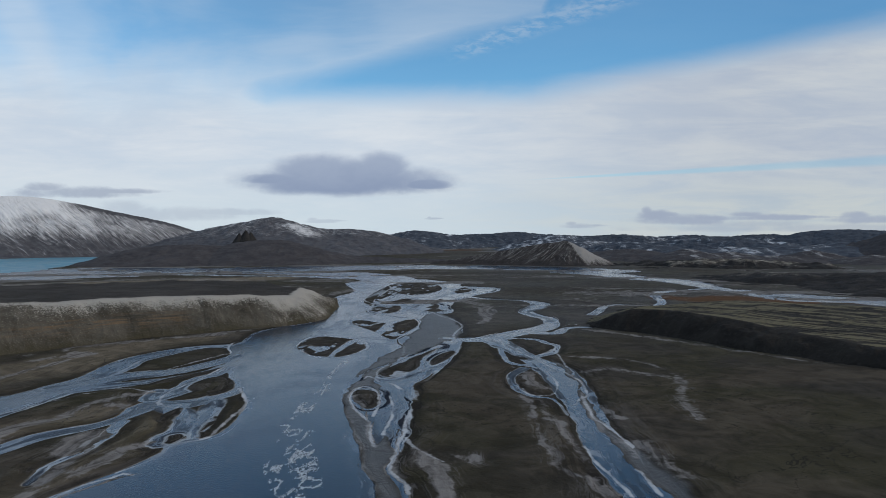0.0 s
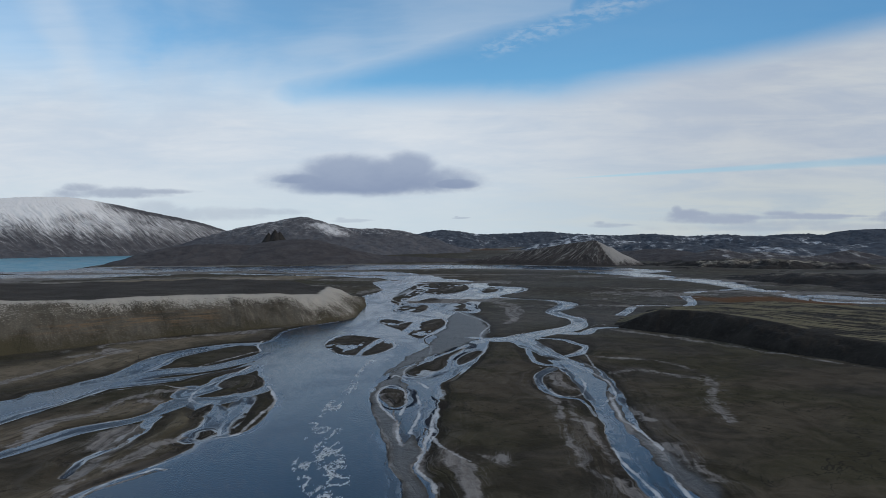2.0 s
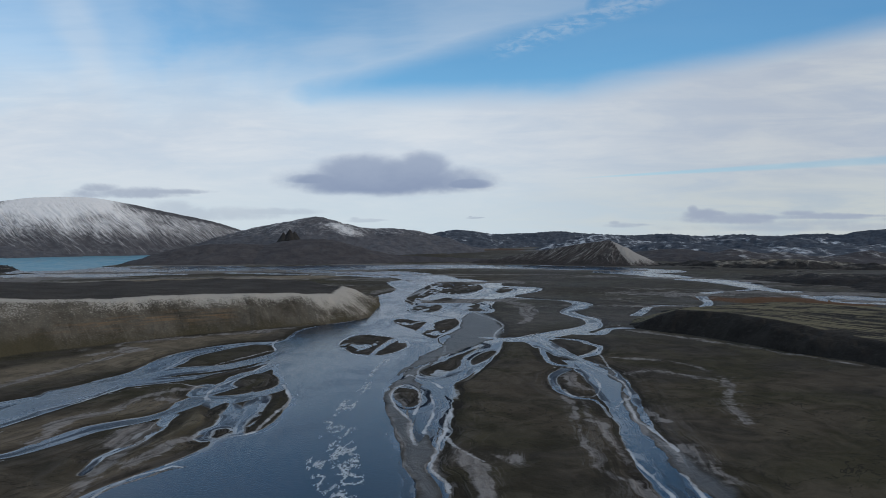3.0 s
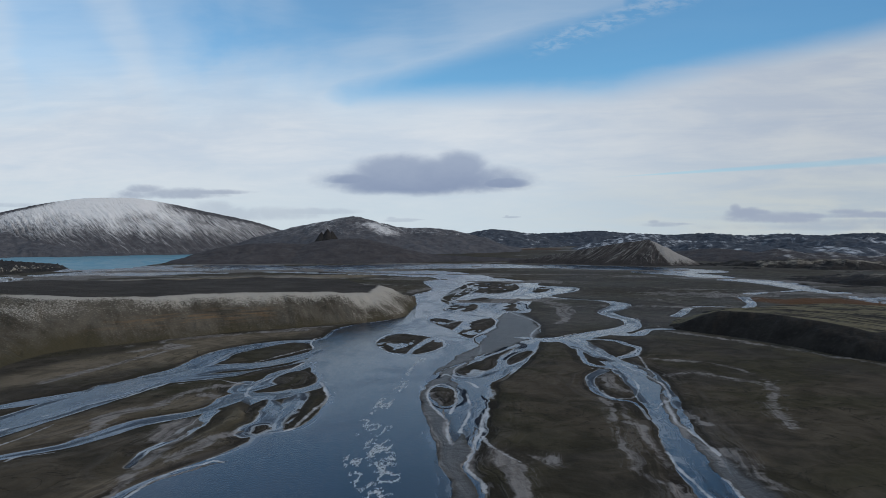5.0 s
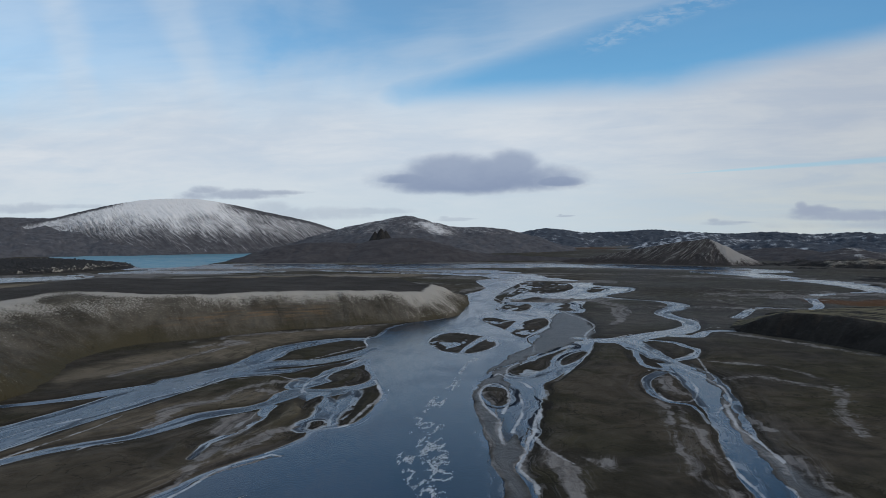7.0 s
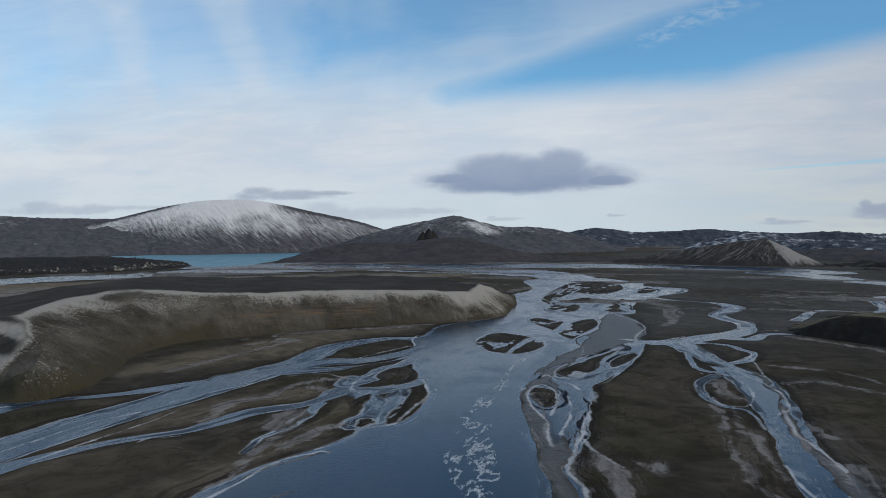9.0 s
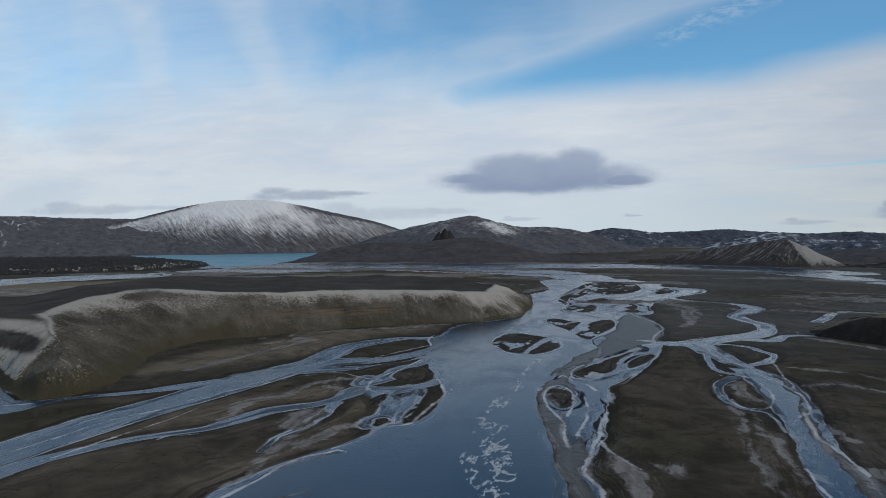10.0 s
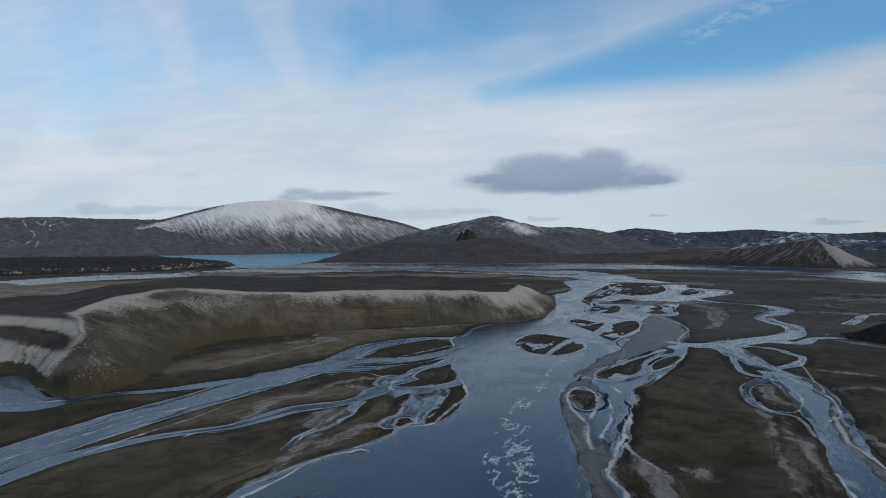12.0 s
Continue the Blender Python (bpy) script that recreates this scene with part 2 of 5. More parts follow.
def water_material(name, deep, icy):
    """Cold river water: shallow braids are streaked with slush, silt and threads of ice."""
    m, t, b, g = material(name)
    p = g.outputs["Position"]
    bank, rime = attr(t, "bank"), attr(t, "rime")
    ripples = grain(t, p, 1.1, 4, 0.6, (1.0, 0.6, 1), 25)
    swell = grain(t, p, 0.018, 5, 0.6, (1.0, 0.5, 1), 15, 1.0)
    patch = grain(t, p, 0.09, 5, 0.7, (1.0, 0.6, 1), 15, 0.6)
    fleck = grain(t, p, 0.7, 3, 0.6, (1.0, 0.4, 1), 10)
    eddy = marbled(t, p, 0.007, 0.10)
    fold, fold_fine = grain(t, eddy, 1.0, 2, 0.45, warp=0.7), grain(t, eddy, 2.0, 3, 0.5, warp=0.7)
    deepness = bank * -1.0
    braid = attr(t, "braid").ramp(0.4, 0.9)
    shallow = deepness.ramp(6.0, 1.0).max(deepness.ramp(15.0, 3.0) * braid)
    col = mix(t, (swell + (patch - 0.5) * 0.35).ramp(0.35, 0.65), deep, tuple(c * 1.5 for c in deep))
    slush = (fold_fine * 0.6 + fold * 0.4 + (patch - 0.5) * 0.12).ramp(0.44, 0.64) * shallow
    mud = ((fold - 0.5) * -1.6 + (fold_fine - 0.5) * -1.2 + (patch - 0.5) * 0.35 - 0.02).ramp(0.0, 0.24) * shallow * (braid * 0.75 + 0.25)
    col = mix(t, slush * 0.5 * icy, col, (0.080, 0.125, 0.19))
    col = mix(t, mud * 0.7 * icy, col, mix(t, patch.ramp(0.4, 0.6), (0.013, 0.013, 0.014), (0.030, 0.027, 0.026)))
    vein = filament(fold, 0.53, 0.024).max(filament(fold_fine, 0.52, 0.034) * 0.8)
    vein = vein * shallow * (swell + (patch - 0.5) * 0.3).ramp(0.40, 0.58)
    col = mix(t, vein * icy * 0.62, col, (0.27, 0.315, 0.365))
    rim = (deepness * 0.75 + (patch - 0.5) * 3.0 + (fold_fine - 0.5) * 1.5).ramp(0.8, 0.1) * swell.ramp(0.42, 0.6) * (0.35 + braid * 0.65)
    col = mix(t, rim * icy * 0.75, col, (0.30, 0.335, 0.37))
    frost = (rime + (patch - 0.5) * 2.5 + (fleck - 0.5) * 1.0).ramp(-0.6, 0.3)
    col = mix(t, frost * icy * (0.45 + patch.ramp(0.38, 0.58) * 0.45), col, (0.36, 0.39, 0.43))
    dull = mud.max(rim * 0.6).max(frost).max(vein * 0.5)
    put(t, b, "Base Color", col)
    put(t, b, "Roughness", 0.12 + (1.0 - icy) * 0.25 + dull * 0.35 * icy + slush * 0.12 + (swell + (patch - 0.5) * 0.4).ramp(0.42, 0.62) * 0.12)
    put(t, b, "IOR", 1.33)
    put(t, b, "Specular IOR Level", 0.5 - dull * 0.40 - braid * 0.16)
    bump(t, b, ripples + patch * 0.5, 0.24, 0.42)
    return m


RIVER = water_material("glacial_river_water", (0.006, 0.0165, 0.035), 0.95)
LAKE = water_material("lake_water", (0.03, 0.115, 0.165), 0.0)


def slope_material(name, rock, rock2, snow, amount, bands=0.0, top=None, streaks=1.0, run_scale=0.035, speck=0.5, blotch=0.6, speckle=0.9, fine_scale=0.3, sharp=(0.38, 0.85), wide=0.0, foot=None):
    """Cinder slopes: dark scree with gullies, snow or frost where the attribute says it may lie."""
    m, t, b, g = material(name)
    p = g.outputs["Position"]
    big, mid, fine_ = grain(t, p, 0.006, 5, 0.6), grain(t, p, 0.03, 6, 0.65), grain(t, p, fine_scale, 5, 0.68)
    n = t.nodes.new("ShaderNodeCombineXYZ")
    t.links.new((attr(t, "run") * run_scale).socket, n.inputs[0])
    t.links.new((attr(t, "down") * run_scale * 0.12).socket, n.inputs[1])
    chute = grain(t, n.outputs[0], 1.0, 5, 0.7, warp=0.7)
    lie = attr(t, "snow")
    col = mix(t, mid.ramp(0.3, 0.7), rock, rock2)
    col = mix(t, fine_.ramp(0.5, 0.8) * speck, col, tuple(min(c * 2.0, 0.3) for c in rock2))
    col = mix(t, chute.ramp(0.52, 0.75) * 0.35 * streaks, col, tuple(min(c * 2.2, 0.3) for c in rock2))
    if foot:                               # moss grows on the foot of the slope
        col = mix(t, (attr(t, "down") + (mid - 0.5) * 30.0 + (fine_ - 0.5) * 8.0).ramp(24.0, 6.0), col, mix(t, fine_, foot, tuple(c * 1.8 for c in foot)))
    if bands:
        sep = t.nodes.new("ShaderNodeSeparateXYZ")
        t.links.new(p, sep.inputs[0])
        z = Val(t, sep.outputs[2])
        bed = grain(t, p, 0.25, 4, 0.7, (0.12, 0.12, 3.0))
        col = mix(t, bed.ramp(0.48, 0.6) * attr(t, "strata") * bands, col, (0.11, 0.075, 0.045))
        col = mix(t, bed.ramp(0.42, 0.32) * attr(t, "strata") * bands, col, (0.02, 0.018, 0.015))
    s = (lie + (chute - 0.5) * 1.5 * streaks + (mid - 0.5) * blotch + (big - 0.5) * wide + (fine_ - 0.5) * speckle).ramp(*sharp) * lie.ramp(0.02, 0.2)
    col = mix(t, s * amount, col, snow)
    if top:
        col = mix(t, attr(t, "top"), col, mix(t, (mid * 0.6 + big * 0.4).ramp(0.4, 0.65), top, tuple(c * 1.8 for c in top)))
    put(t, b, "Base Color", col)
    put(t, b, "Roughness", 0.92)
    put(t, b, "Specular IOR Level", 0.05)
    bump(t, b, mid * 2.0 + fine_ * 0.4 + chute * 1.2 * streaks, 3.0, 0.7)
    return m


SNOW = (0.55, 0.56, 0.58)
M_SNOWY = slope_material("snowy_cinder", (0.042, 0.043, 0.050), (0.072, 0.073, 0.082), SNOW, 0.95, streaks=1.0, run_scale=0.12, blotch=0.3, speckle=0.5, sharp=(0.22, 1.05))
M_CINDER = slope_material("dark_cinder", (0.031, 0.030, 0.034), (0.053, 0.051, 0.055), SNOW, 0.8, streaks=0.25, blotch=0.9)
# slight blue in this grey paints haze onto the middle hills
M_GREY = slope_material("hazed_grey_cinder", (0.044, 0.046, 0.055), (0.074, 0.076, 0.086), SNOW, 0.8, streaks=0.3, blotch=0.8)
# blue put into this rock stands for the haze of distance
M_FAR = slope_material("hazed_far_rock", (0.026, 0.033, 0.046), (0.056, 0.066, 0.084), (0.42, 0.45, 0.50), 0.8, streaks=0.1, blotch=1.6, wide=1.8, speckle=1.0, sharp=(0.5, 0.9))
M_LAVA = slope_material("black_lava", (0.013, 0.013, 0.014), (0.028, 0.027, 0.027), (0.27, 0.25, 0.215), 0.85, streaks=0.2, blotch=1.2, wide=1.6, fine_scale=0.6, speckle=1.2)
M_BLUFF = slope_material("mossy_bluff", (0.024, 0.0218, 0.0170), (0.078, 0.072, 0.061), (0.29, 0.28, 0.26), 0.85, 0.8, (0.026, 0.0240, 0.0225), 0.5, 0.16, speckle=1.9, speck=0.8, fine_scale=0.85, foot=(0.030, 0.0272, 0.0180))
M_CONE = slope_material("ribbed_cinder", (0.022, 0.020, 0.021), (0.040, 0.037, 0.037), (0.25, 0.245, 0.24), 0.75, streaks=1.2, run_scale=0.34, blotch=0.2, speckle=0.3)
# dark scree, with the shade of the ridge front put into its near-black
M_RIDGE = slope_material("shade_dark_scree", (0.011, 0.0105, 0.0105), (0.022, 0.0205, 0.019), (0.105, 0.096, 0.064), 0.9, 0.0, None, 0.5, 0.12)

# ---- terrain arithmetic ----
DICE = np.random.RandomState(7).rand(256, 256).astype(np.float32)


def lattice(x, y):
    """Smooth value noise, -1 to 1."""
    i, j = np.floor(x).astype(np.int64), np.floor(y).astype(np.int64)
    fx, fy = x - i, y - j
    fx, fy = fx * fx * (3 - 2 * fx), fy * fy * (3 - 2 * fy)
    a, b = DICE[i % 256, j % 256], DICE[(i + 1) % 256, j % 256]
    c, d = DICE[i % 256, (j + 1) % 256], DICE[(i + 1) % 256, (j + 1) % 256]
    return 2 * ((a * (1 - fx) + b * fx) * (1 - fy) + (c * (1 - fx) + d * fx) * fy) - 1


def fbm(x, y, size, octaves=4, gain=0.5):
    total, amp, k = 0.0, 1.0, 1.0 / size
    for n in range(octaves):
        total = total + amp * lattice(x * k + 17.3 * n, y * k + 9.1 * n)
        amp, k = amp * gain, k * 2.03
    return total


def step(v, a, b):
    s = np.clip((v - a) / (b - a), 0, 1)
    return s * s * (3 - 2 * s)


def smooth(pts, closed, n=5):
    """Catmull-Rom curve through the points."""
    p = np.array(pts, float)
    q = np.vstack([p[-1:], p, p[:2]]) if closed else np.vstack([2 * p[:1] - p[1:2], p, 2 * p[-1:] - p[-2:-1]])
    out = []
    for i in range(len(q) - 3):
        a, b, c, d = q[i:i + 4]
        for s in np.arange(n) / n:
            out.append(0.5 * (2 * b + (c - a) * s + (2 * a - 5 * b + 4 * c - d) * s * s + (3 * b - a - 3 * c + d) * s ** 3))
    if not closed:
        out.append(p[-1])
    return np.array(out)


def along(x, y, line, width=None):
    """Distance to a line (less its width), and how far along it the nearest point is."""
    best, place = np.full(x.shape, 1e9), np.zeros(x.shape)
    run = 0.0
    for i in range(len(line) - 1):
        ax, ay = line[i][:2]
        bx, by = line[i + 1][:2]
        ex, ey = bx - ax, by - ay
        ll = max(ex * ex + ey * ey, 1e-9)
        s = np.clip(((x - ax) * ex + (y - ay) * ey) / ll, 0, 1)
        d = np.hypot(x - ax - s * ex, y - ay - s * ey)
        if width is not None:
            d = d - (width[i] * (1 - s) + width[i + 1] * s)
        near = d < best
        best = np.where(near, d, best)
        place = np.where(near, run + s * math.sqrt(ll), place)
        run += math.sqrt(ll)
    return best, place


def inside(x, y, loop):
    hit = np.zeros(x.shape, bool)
    for (ax, ay), (bx, by) in zip(loop, np.roll(loop, -1, axis=0)):
        if ay != by:
            hit ^= ((ay > y) != (by > y)) & (x < (bx - ax) * (y - ay) / (by - ay) + ax)
    return hit


REACH = 40.0


def field(x, y, shapes, runs=False):
    """How far inside the nearest shape each place lies (negative outside, down to -REACH), and the way along its bank."""
    out, run, base, lean = np.full(x.shape, -REACH), np.zeros(x.shape), 0.0, np.zeros(x.shape)
    for kind, line, width in shapes:
        pad = REACH + (0 if width is None else max(width))
        lo, hi = line.min(0) - pad, line.max(0) + pad
        box = np.nonzero((x > lo[0]) & (x < hi[0]) & (y > lo[1]) & (y < hi[1]))[0]
        base += 311.0
        if not len(box):
            continue
        bx, by = x[box], y[box]
        if kind != "ribbon":
            d, s = along(bx, by, np.vstack([line, line[:1]]))
            d = np.where(inside(bx, by, line), d, -d)
        else:
            d, s = along(bx, by, line, width)
            d = -d
        more = d > out[box]
        out[box] = np.where(more, d, out[box])
        run[box] = np.where(more, s + base, run[box])
        lean[box] = np.where(more, {"loop": 0.25, "ribbon": 0.74, "braid": 1.0}[kind], lean[box])
    if runs:                               # banks drawn out into slivers along the flow
        sliver = lattice(run / 46.0, out / 3.4) + 0.6 * lattice(run / 21.0 + 7.7, out / 1.7)
        out = out + lean * 2.1 * sliver * step(np.abs(out), 16, 6)
    out = np.clip(out, -REACH, REACH)
    return (out, run, lean) if runs else out


POOLS, BARS, SILTS, CRUSTS, RUST, RIMES, DRY, HOLES = [], [], [], [], [], [], [], []


def ribbon(pts):
    p = smooth(pts, False, 3)
    return "ribbon", p[:, :2], np.maximum(p[:, 2], 0.3)


def pool(pts): POOLS.append(("loop", smooth(pts, True, 3), None))
def braid_pool(pts): POOLS.append(("braid", smooth(pts, True, 3), None))
def channel(pts): POOLS.append(ribbon(pts))
def silt_flat(pts): SILTS.append(("loop", smooth(pts, True, 3), None))
def silt_hole(pts): HOLES.append(("loop", smooth(pts, True, 3), None))
def crust(pts): CRUSTS.append(ribbon(pts))
def rust(pts): RUST.append(ribbon(pts))
def rime(pts): RIMES.append(ribbon(pts))
def dry_flat(pts, amount): DRY.append((("loop", smooth(pts, True, 3), None), amount))
def bar(pts): BARS.append((("loop", smooth(pts, True, 3), None), len(POOLS)))


# the plan of the braided river: open water, channels (with half widths), gravel bars, silt flats, dried crusts
pool([(-125.2, 119.6), (-128.8, 142.3), (-126.7, 163.6), (-126.8, 178), (-121.1, 202), (-110.1, 225.1), (-105.6, 240.3), (-106.9, 248.1), (-99.6, 256.6), (-93.3, 260.5), (-91.1, 271.5), (-93.1, 305), (-101.3, 327), (-111.7, 350), (-129.8, 383), (-146.6, 446), (-157.9, 478), (-155.6, 500), (-158, 558), (-118.2, 632), (-122.4, 655), (-124.8, 777), (-148, 865), (-132.8, 975), (-172, 1146), (-153.6, 1223), (-213.4, 1329), (-275.9, 1412), (-218.7, 1529), (-103.4, 1410), (-50.4, 1255), (-90.6, 1104), (-103, 849), (-85.3, 757), (-83.7, 705), (-60.3, 664), (-21.7, 636), (-20.6, 562), (-37.4, 509), (-27.6, 458), (-33.3, 405), (-44.7, 381), (-50, 344), (-49.7, 315), (-43.5, 285.6), (-34.9, 255.1), (-24.4, 210.7), (-20.8, 197.4), (-8.7, 154.8)])
channel([(-1095, 1487, 90.1), (-962, 1589, 96.8), (-809, 1644, 115.4), (-622, 1642, 94.6), (-421, 1701, 130.7), (-221.5, 1764, 137.6), (-37.6, 1796, 106.0), (147.3, 1760, 102.0), (319, 1693, 79.7), (407, 1575, 70.0)])
channel([(287.1, 1524, 38.7), (329, 1475, 48.7), (369, 1406, 44.7), (388, 1287, 37.8), (431, 1218, 37.8), (439, 1128, 29.8), (433, 1038, 17.9), (458, 962, 24.6), (492, 887, 29.5), (523, 838, 36.2), (551, 774, 40.2)])
channel([(524, 815, 25.9), (471, 823, 17.0), (440, 846, 13.2), (444, 932, 15.8)])
channel([(433, 1038, 5.1), (357, 983, 6.7), (326, 962, 9.6), (298.4, 914, 7.2), (286.1, 863, 6.0), (274, 809, 5.6), (252.2, 768, 5.4), (227.3, 775, 4.1), (203.7, 775, 4.8), (185.9, 750, 4.6), (170.9, 709, 4.3), (153.9, 673, 4.7)])
pool([(-2093, 2259), (-2135, 2773), (-1940, 3099), (-1645, 3337), (-1417, 2874), (-1182, 2159), (-1097, 1889), (-1025, 1636), (-1030, 1557), (-1063, 1475), (-1135, 1523), (-1392, 1795), (-1647, 1945)])
channel([(-1080, 726, 59.2), (-1072, 794, 72.3), (-1068, 853, 69.1), (-1057, 938, 76.2), (-1020, 1024, 82.3), (-963, 1103, 65.2), (-918, 1231, 98.5), (-850, 1358, 137.4), (-787, 1467, 120.0)])
braid_pool([(-85.3, 757), (-90.1, 890), (-88.5, 1078), (-50.4, 1255), (6.2, 1190), (34.8, 1174), (26.6, 1090), (59.4, 1065), (90.8, 1040), (81.6, 974), (49.5, 916), (31.6, 864), (15.5, 811), (7.9, 757), (9.8, 704), (-1.2, 683), (-14.8, 705), (-21.7, 636), (-60.3, 664), (-83.7, 705)])
braid_pool([(-21.7, 636), (-14.8, 705), (-1.2, 683), (12.2, 636), (16.4, 587), (13.3, 545), (7.2, 514), (13.4, 497), (2.9, 420), (-10.9, 366), (-15.1, 352), (-15.1, 307), (-14.8, 271.9), (-15, 248.1), (-17.1, 232.3), (-17, 219.4), (-12.9, 213.2), (-10.3, 197.4), (-7.5, 174.2), (-14.4, 174.2), (-20.8, 197.4), (-24.4, 210.7), (-29, 229.4), (-34.9, 255.1), (-43.5, 285.6), (-49.7, 315), (-50, 344), (-44.7, 381), (-33.3, 405), (-27.6, 458), (-37.4, 509), (-20.6, 562)])
bar([(-93.9, 996), (-88.7, 1104), (-72, 1146), (-39.5, 1160), (-8.7, 1104), (-1.8, 1018), (-15.9, 954), (-39.2, 916), (-58.2, 926), (-80, 975)])
bar([(-101.3, 841), (-89.2, 881), (-81.7, 996), (-70, 955), (-76.9, 881), (-83.6, 826), (-89.8, 797)])
bar([(-66.6, 811), (-51.6, 856), (-41.1, 841), (-50.5, 804)])
bar([(-81.9, 727), (-76.7, 757), (-62.5, 745), (-57.8, 770), (-46.8, 745), (-54, 694), (-70.9, 699)])
bar([(-26.7, 727), (-21.5, 770), (-11.1, 790), (-4.1, 770), (-5.2, 739), (-1.3, 710), (-14.8, 705)])
bar([(17.8, 974), (34.9, 1053), (45.1, 995), (31.3, 944), (19.7, 944)])
bar([(-88.2, 619), (-79.5, 632), (-60.2, 615), (-44.8, 611), (-37.5, 632), (-26.9, 640), (-22.4, 611), (-24.8, 580), (-33.9, 539), (-38.9, 511), (-45.5, 520), (-63.3, 562), (-77, 587)])
bar([(-108.7, 482), (-106.9, 512), (-98.4, 526), (-88.7, 523), (-71.1, 512), (-58.8, 487), (-58.2, 462), (-67.4, 438), (-79.7, 436), (-91.3, 442), (-100.9, 458)])
bar([(-46.7, 329), (-45.4, 341), (-39.4, 341), (-34.2, 336), (-31.7, 323), (-32.5, 309), (-35.5, 303), (-40.9, 311)])
bar([(-37.7, 384), (-34.1, 398), (-26.9, 416), (-18.7, 436), (-8.9, 462), (-3.8, 482), (-0.9, 477), (-13, 436), (-14.9, 405), (-21.4, 381), (-27.4, 372), (-34.1, 375)])
bar([(-8.8, 420), (-3.1, 444), (4.8, 458), (8.2, 451), (0.3, 420), (-6.8, 405)])
channel([(4.9, 509, 5.7), (20.4, 508, 8.5), (38.6, 514, 11.6)])
channel([(20.5, 511, 7.1), (38.2, 508, 9.8), (49.3, 467, 9.0), (59.8, 425, 8.9), (68.3, 389, 10.9), (68.4, 346, 10.3), (66.5, 312, 7.6), (63.7, 271.8, 8.1), (63, 241.4, 9.3), (62.4, 217.2, 9.5), (62.5, 194.7, 9.2), (64, 169.2, 9.2)])
channel([(42, 482, 2.5), (40.7, 440, 2.7), (45.3, 412, 2.9), (56.9, 405, 3.2), (65.3, 372, 1.9), (62.9, 341, 2.1)])
channel([(50.7, 398, 2.8), (40.9, 378, 2.0), (37.2, 354, 1.9), (39.9, 336, 2.1), (47.4, 326, 2.0), (55.1, 322, 1.4), (56.4, 291.8, 1.3)])
channel([(54.3, 514, 4.0), (71.9, 511, 3.6), (78.6, 497, 3.0), (84.5, 481, 2.5), (77.5, 453, 2.4), (65.7, 440, 2.7)])
channel([(78.9, 545, 8.2), (95.6, 545, 4.9), (107.9, 572, 3.6), (119.3, 579, 3.0), (130.4, 579, 2.3)])
channel([(32.2, 881, 5.9), (63.6, 848, 4.7), (105.1, 825, 6.0), (118.4, 789, 11.0), (106.5, 744, 11.6), (90.4, 710, 6.7), (94.6, 673, 7.5), (103.5, 644, 7.4), (101.6, 606, 8.1), (86.9, 572, 9.4), (62.3, 545, 9.8), (43.8, 523, 9.0)])
bar([(44.6, 448), (49.2, 440), (56.9, 431), (52.4, 425), (46, 436)])
bar([(52.4, 508), (63.3, 514), (69.2, 492), (77.4, 476), (78.3, 467), (67.6, 453), (57.5, 467)])
channel([(-221.2, 147.7, 9.3), (-223.8, 164.9, 12.6), (-223.3, 187, 12.0), (-222.7, 213.5, 13.1), (-219.1, 242.6, 13.0), (-213.9, 276.9, 14.0), (-209.4, 310, 14.9), (-201.3, 346, 13.8), (-184.9, 374, 9.5), (-159.6, 389, 7.7), (-141.6, 428, 6.7), (-136.3, 444, 9.5)])
channel([(-212.7, 315, 7.7), (-207.9, 344, 8.7), (-200.4, 373, 9.7), (-203.6, 421, 9.5), (-194.2, 451, 7.9), (-176.5, 477, 5.7), (-158.8, 480, 8.4)])
channel([(-216.2, 321, 9.5), (-197.9, 340, 10.0), (-174.6, 353, 6.8), (-157.8, 366, 5.2), (-142.4, 385, 3.7), (-133.6, 404, 7.9)])
channel([(-209.5, 139.8, 3.9), (-206.2, 151.8, 4.2), (-206.3, 172.7, 4.1), (-199.8, 191.5, 3.8), (-189.6, 209.9, 4.1), (-174.5, 225.8, 3.4), (-169.3, 238.1, 4.5), (-163.1, 259.7, 5.0), (-148.1, 275.6, 4.3), (-142.7, 288.9, 4.5), (-139.5, 309, 8.8), (-124.6, 311, 8.6), (-112, 329, 6.6), (-109, 345, 5.7)])
channel([(-136.7, 310, 7.5), (-116, 289.9, 6.4), (-109.9, 267.9, 5.5), (-111.2, 258, 5.2), (-110.1, 249.5, 3.3), (-99.8, 255.7, 2.5)])
channel([(-148.8, 337, 5.9), (-144.8, 321, 6.8), (-138.5, 338, 7.3), (-139.4, 362, 6.6), (-133.4, 392, 5.6)])
channel([(-139.3, 282, 3.2), (-136.3, 258.9, 3.7), (-136.1, 240.6, 2.5), (-137.8, 227.7, 1.5), (-134.6, 210.4, 1.3)])
channel([(-111.5, 318, 5.0), (-108.3, 292.6, 5.4), (-104, 269.9, 4.6), (-101.5, 256.9, 2.5)])
channel([(-334, 229.3, 23.3), (-313, 230.8, 19.2), (-285.6, 227.4, 12.4), (-274.4, 242.6, 3.9), (-266, 255.2, 4.0), (-245.8, 272.4, 4.1), (-232, 290.9, 5.7), (-221.4, 306, 6.0)])
channel([(-350, 265.3, 8.8), (-327, 258.5, 12.9), (-289.7, 239.8, 10.6)])
bar([(-138.7, 354), (-135.2, 370), (-124.9, 372), (-114.1, 355), (-112.2, 339), (-117.8, 327), (-127.9, 332), (-136, 342)])
bar([(-98.5, 257.9), (-102.3, 270.5), (-103.3, 290.9), (-104, 314), (-102.8, 328), (-95.7, 311), (-94.7, 286.3), (-94.7, 270.2), (-95.3, 259)])
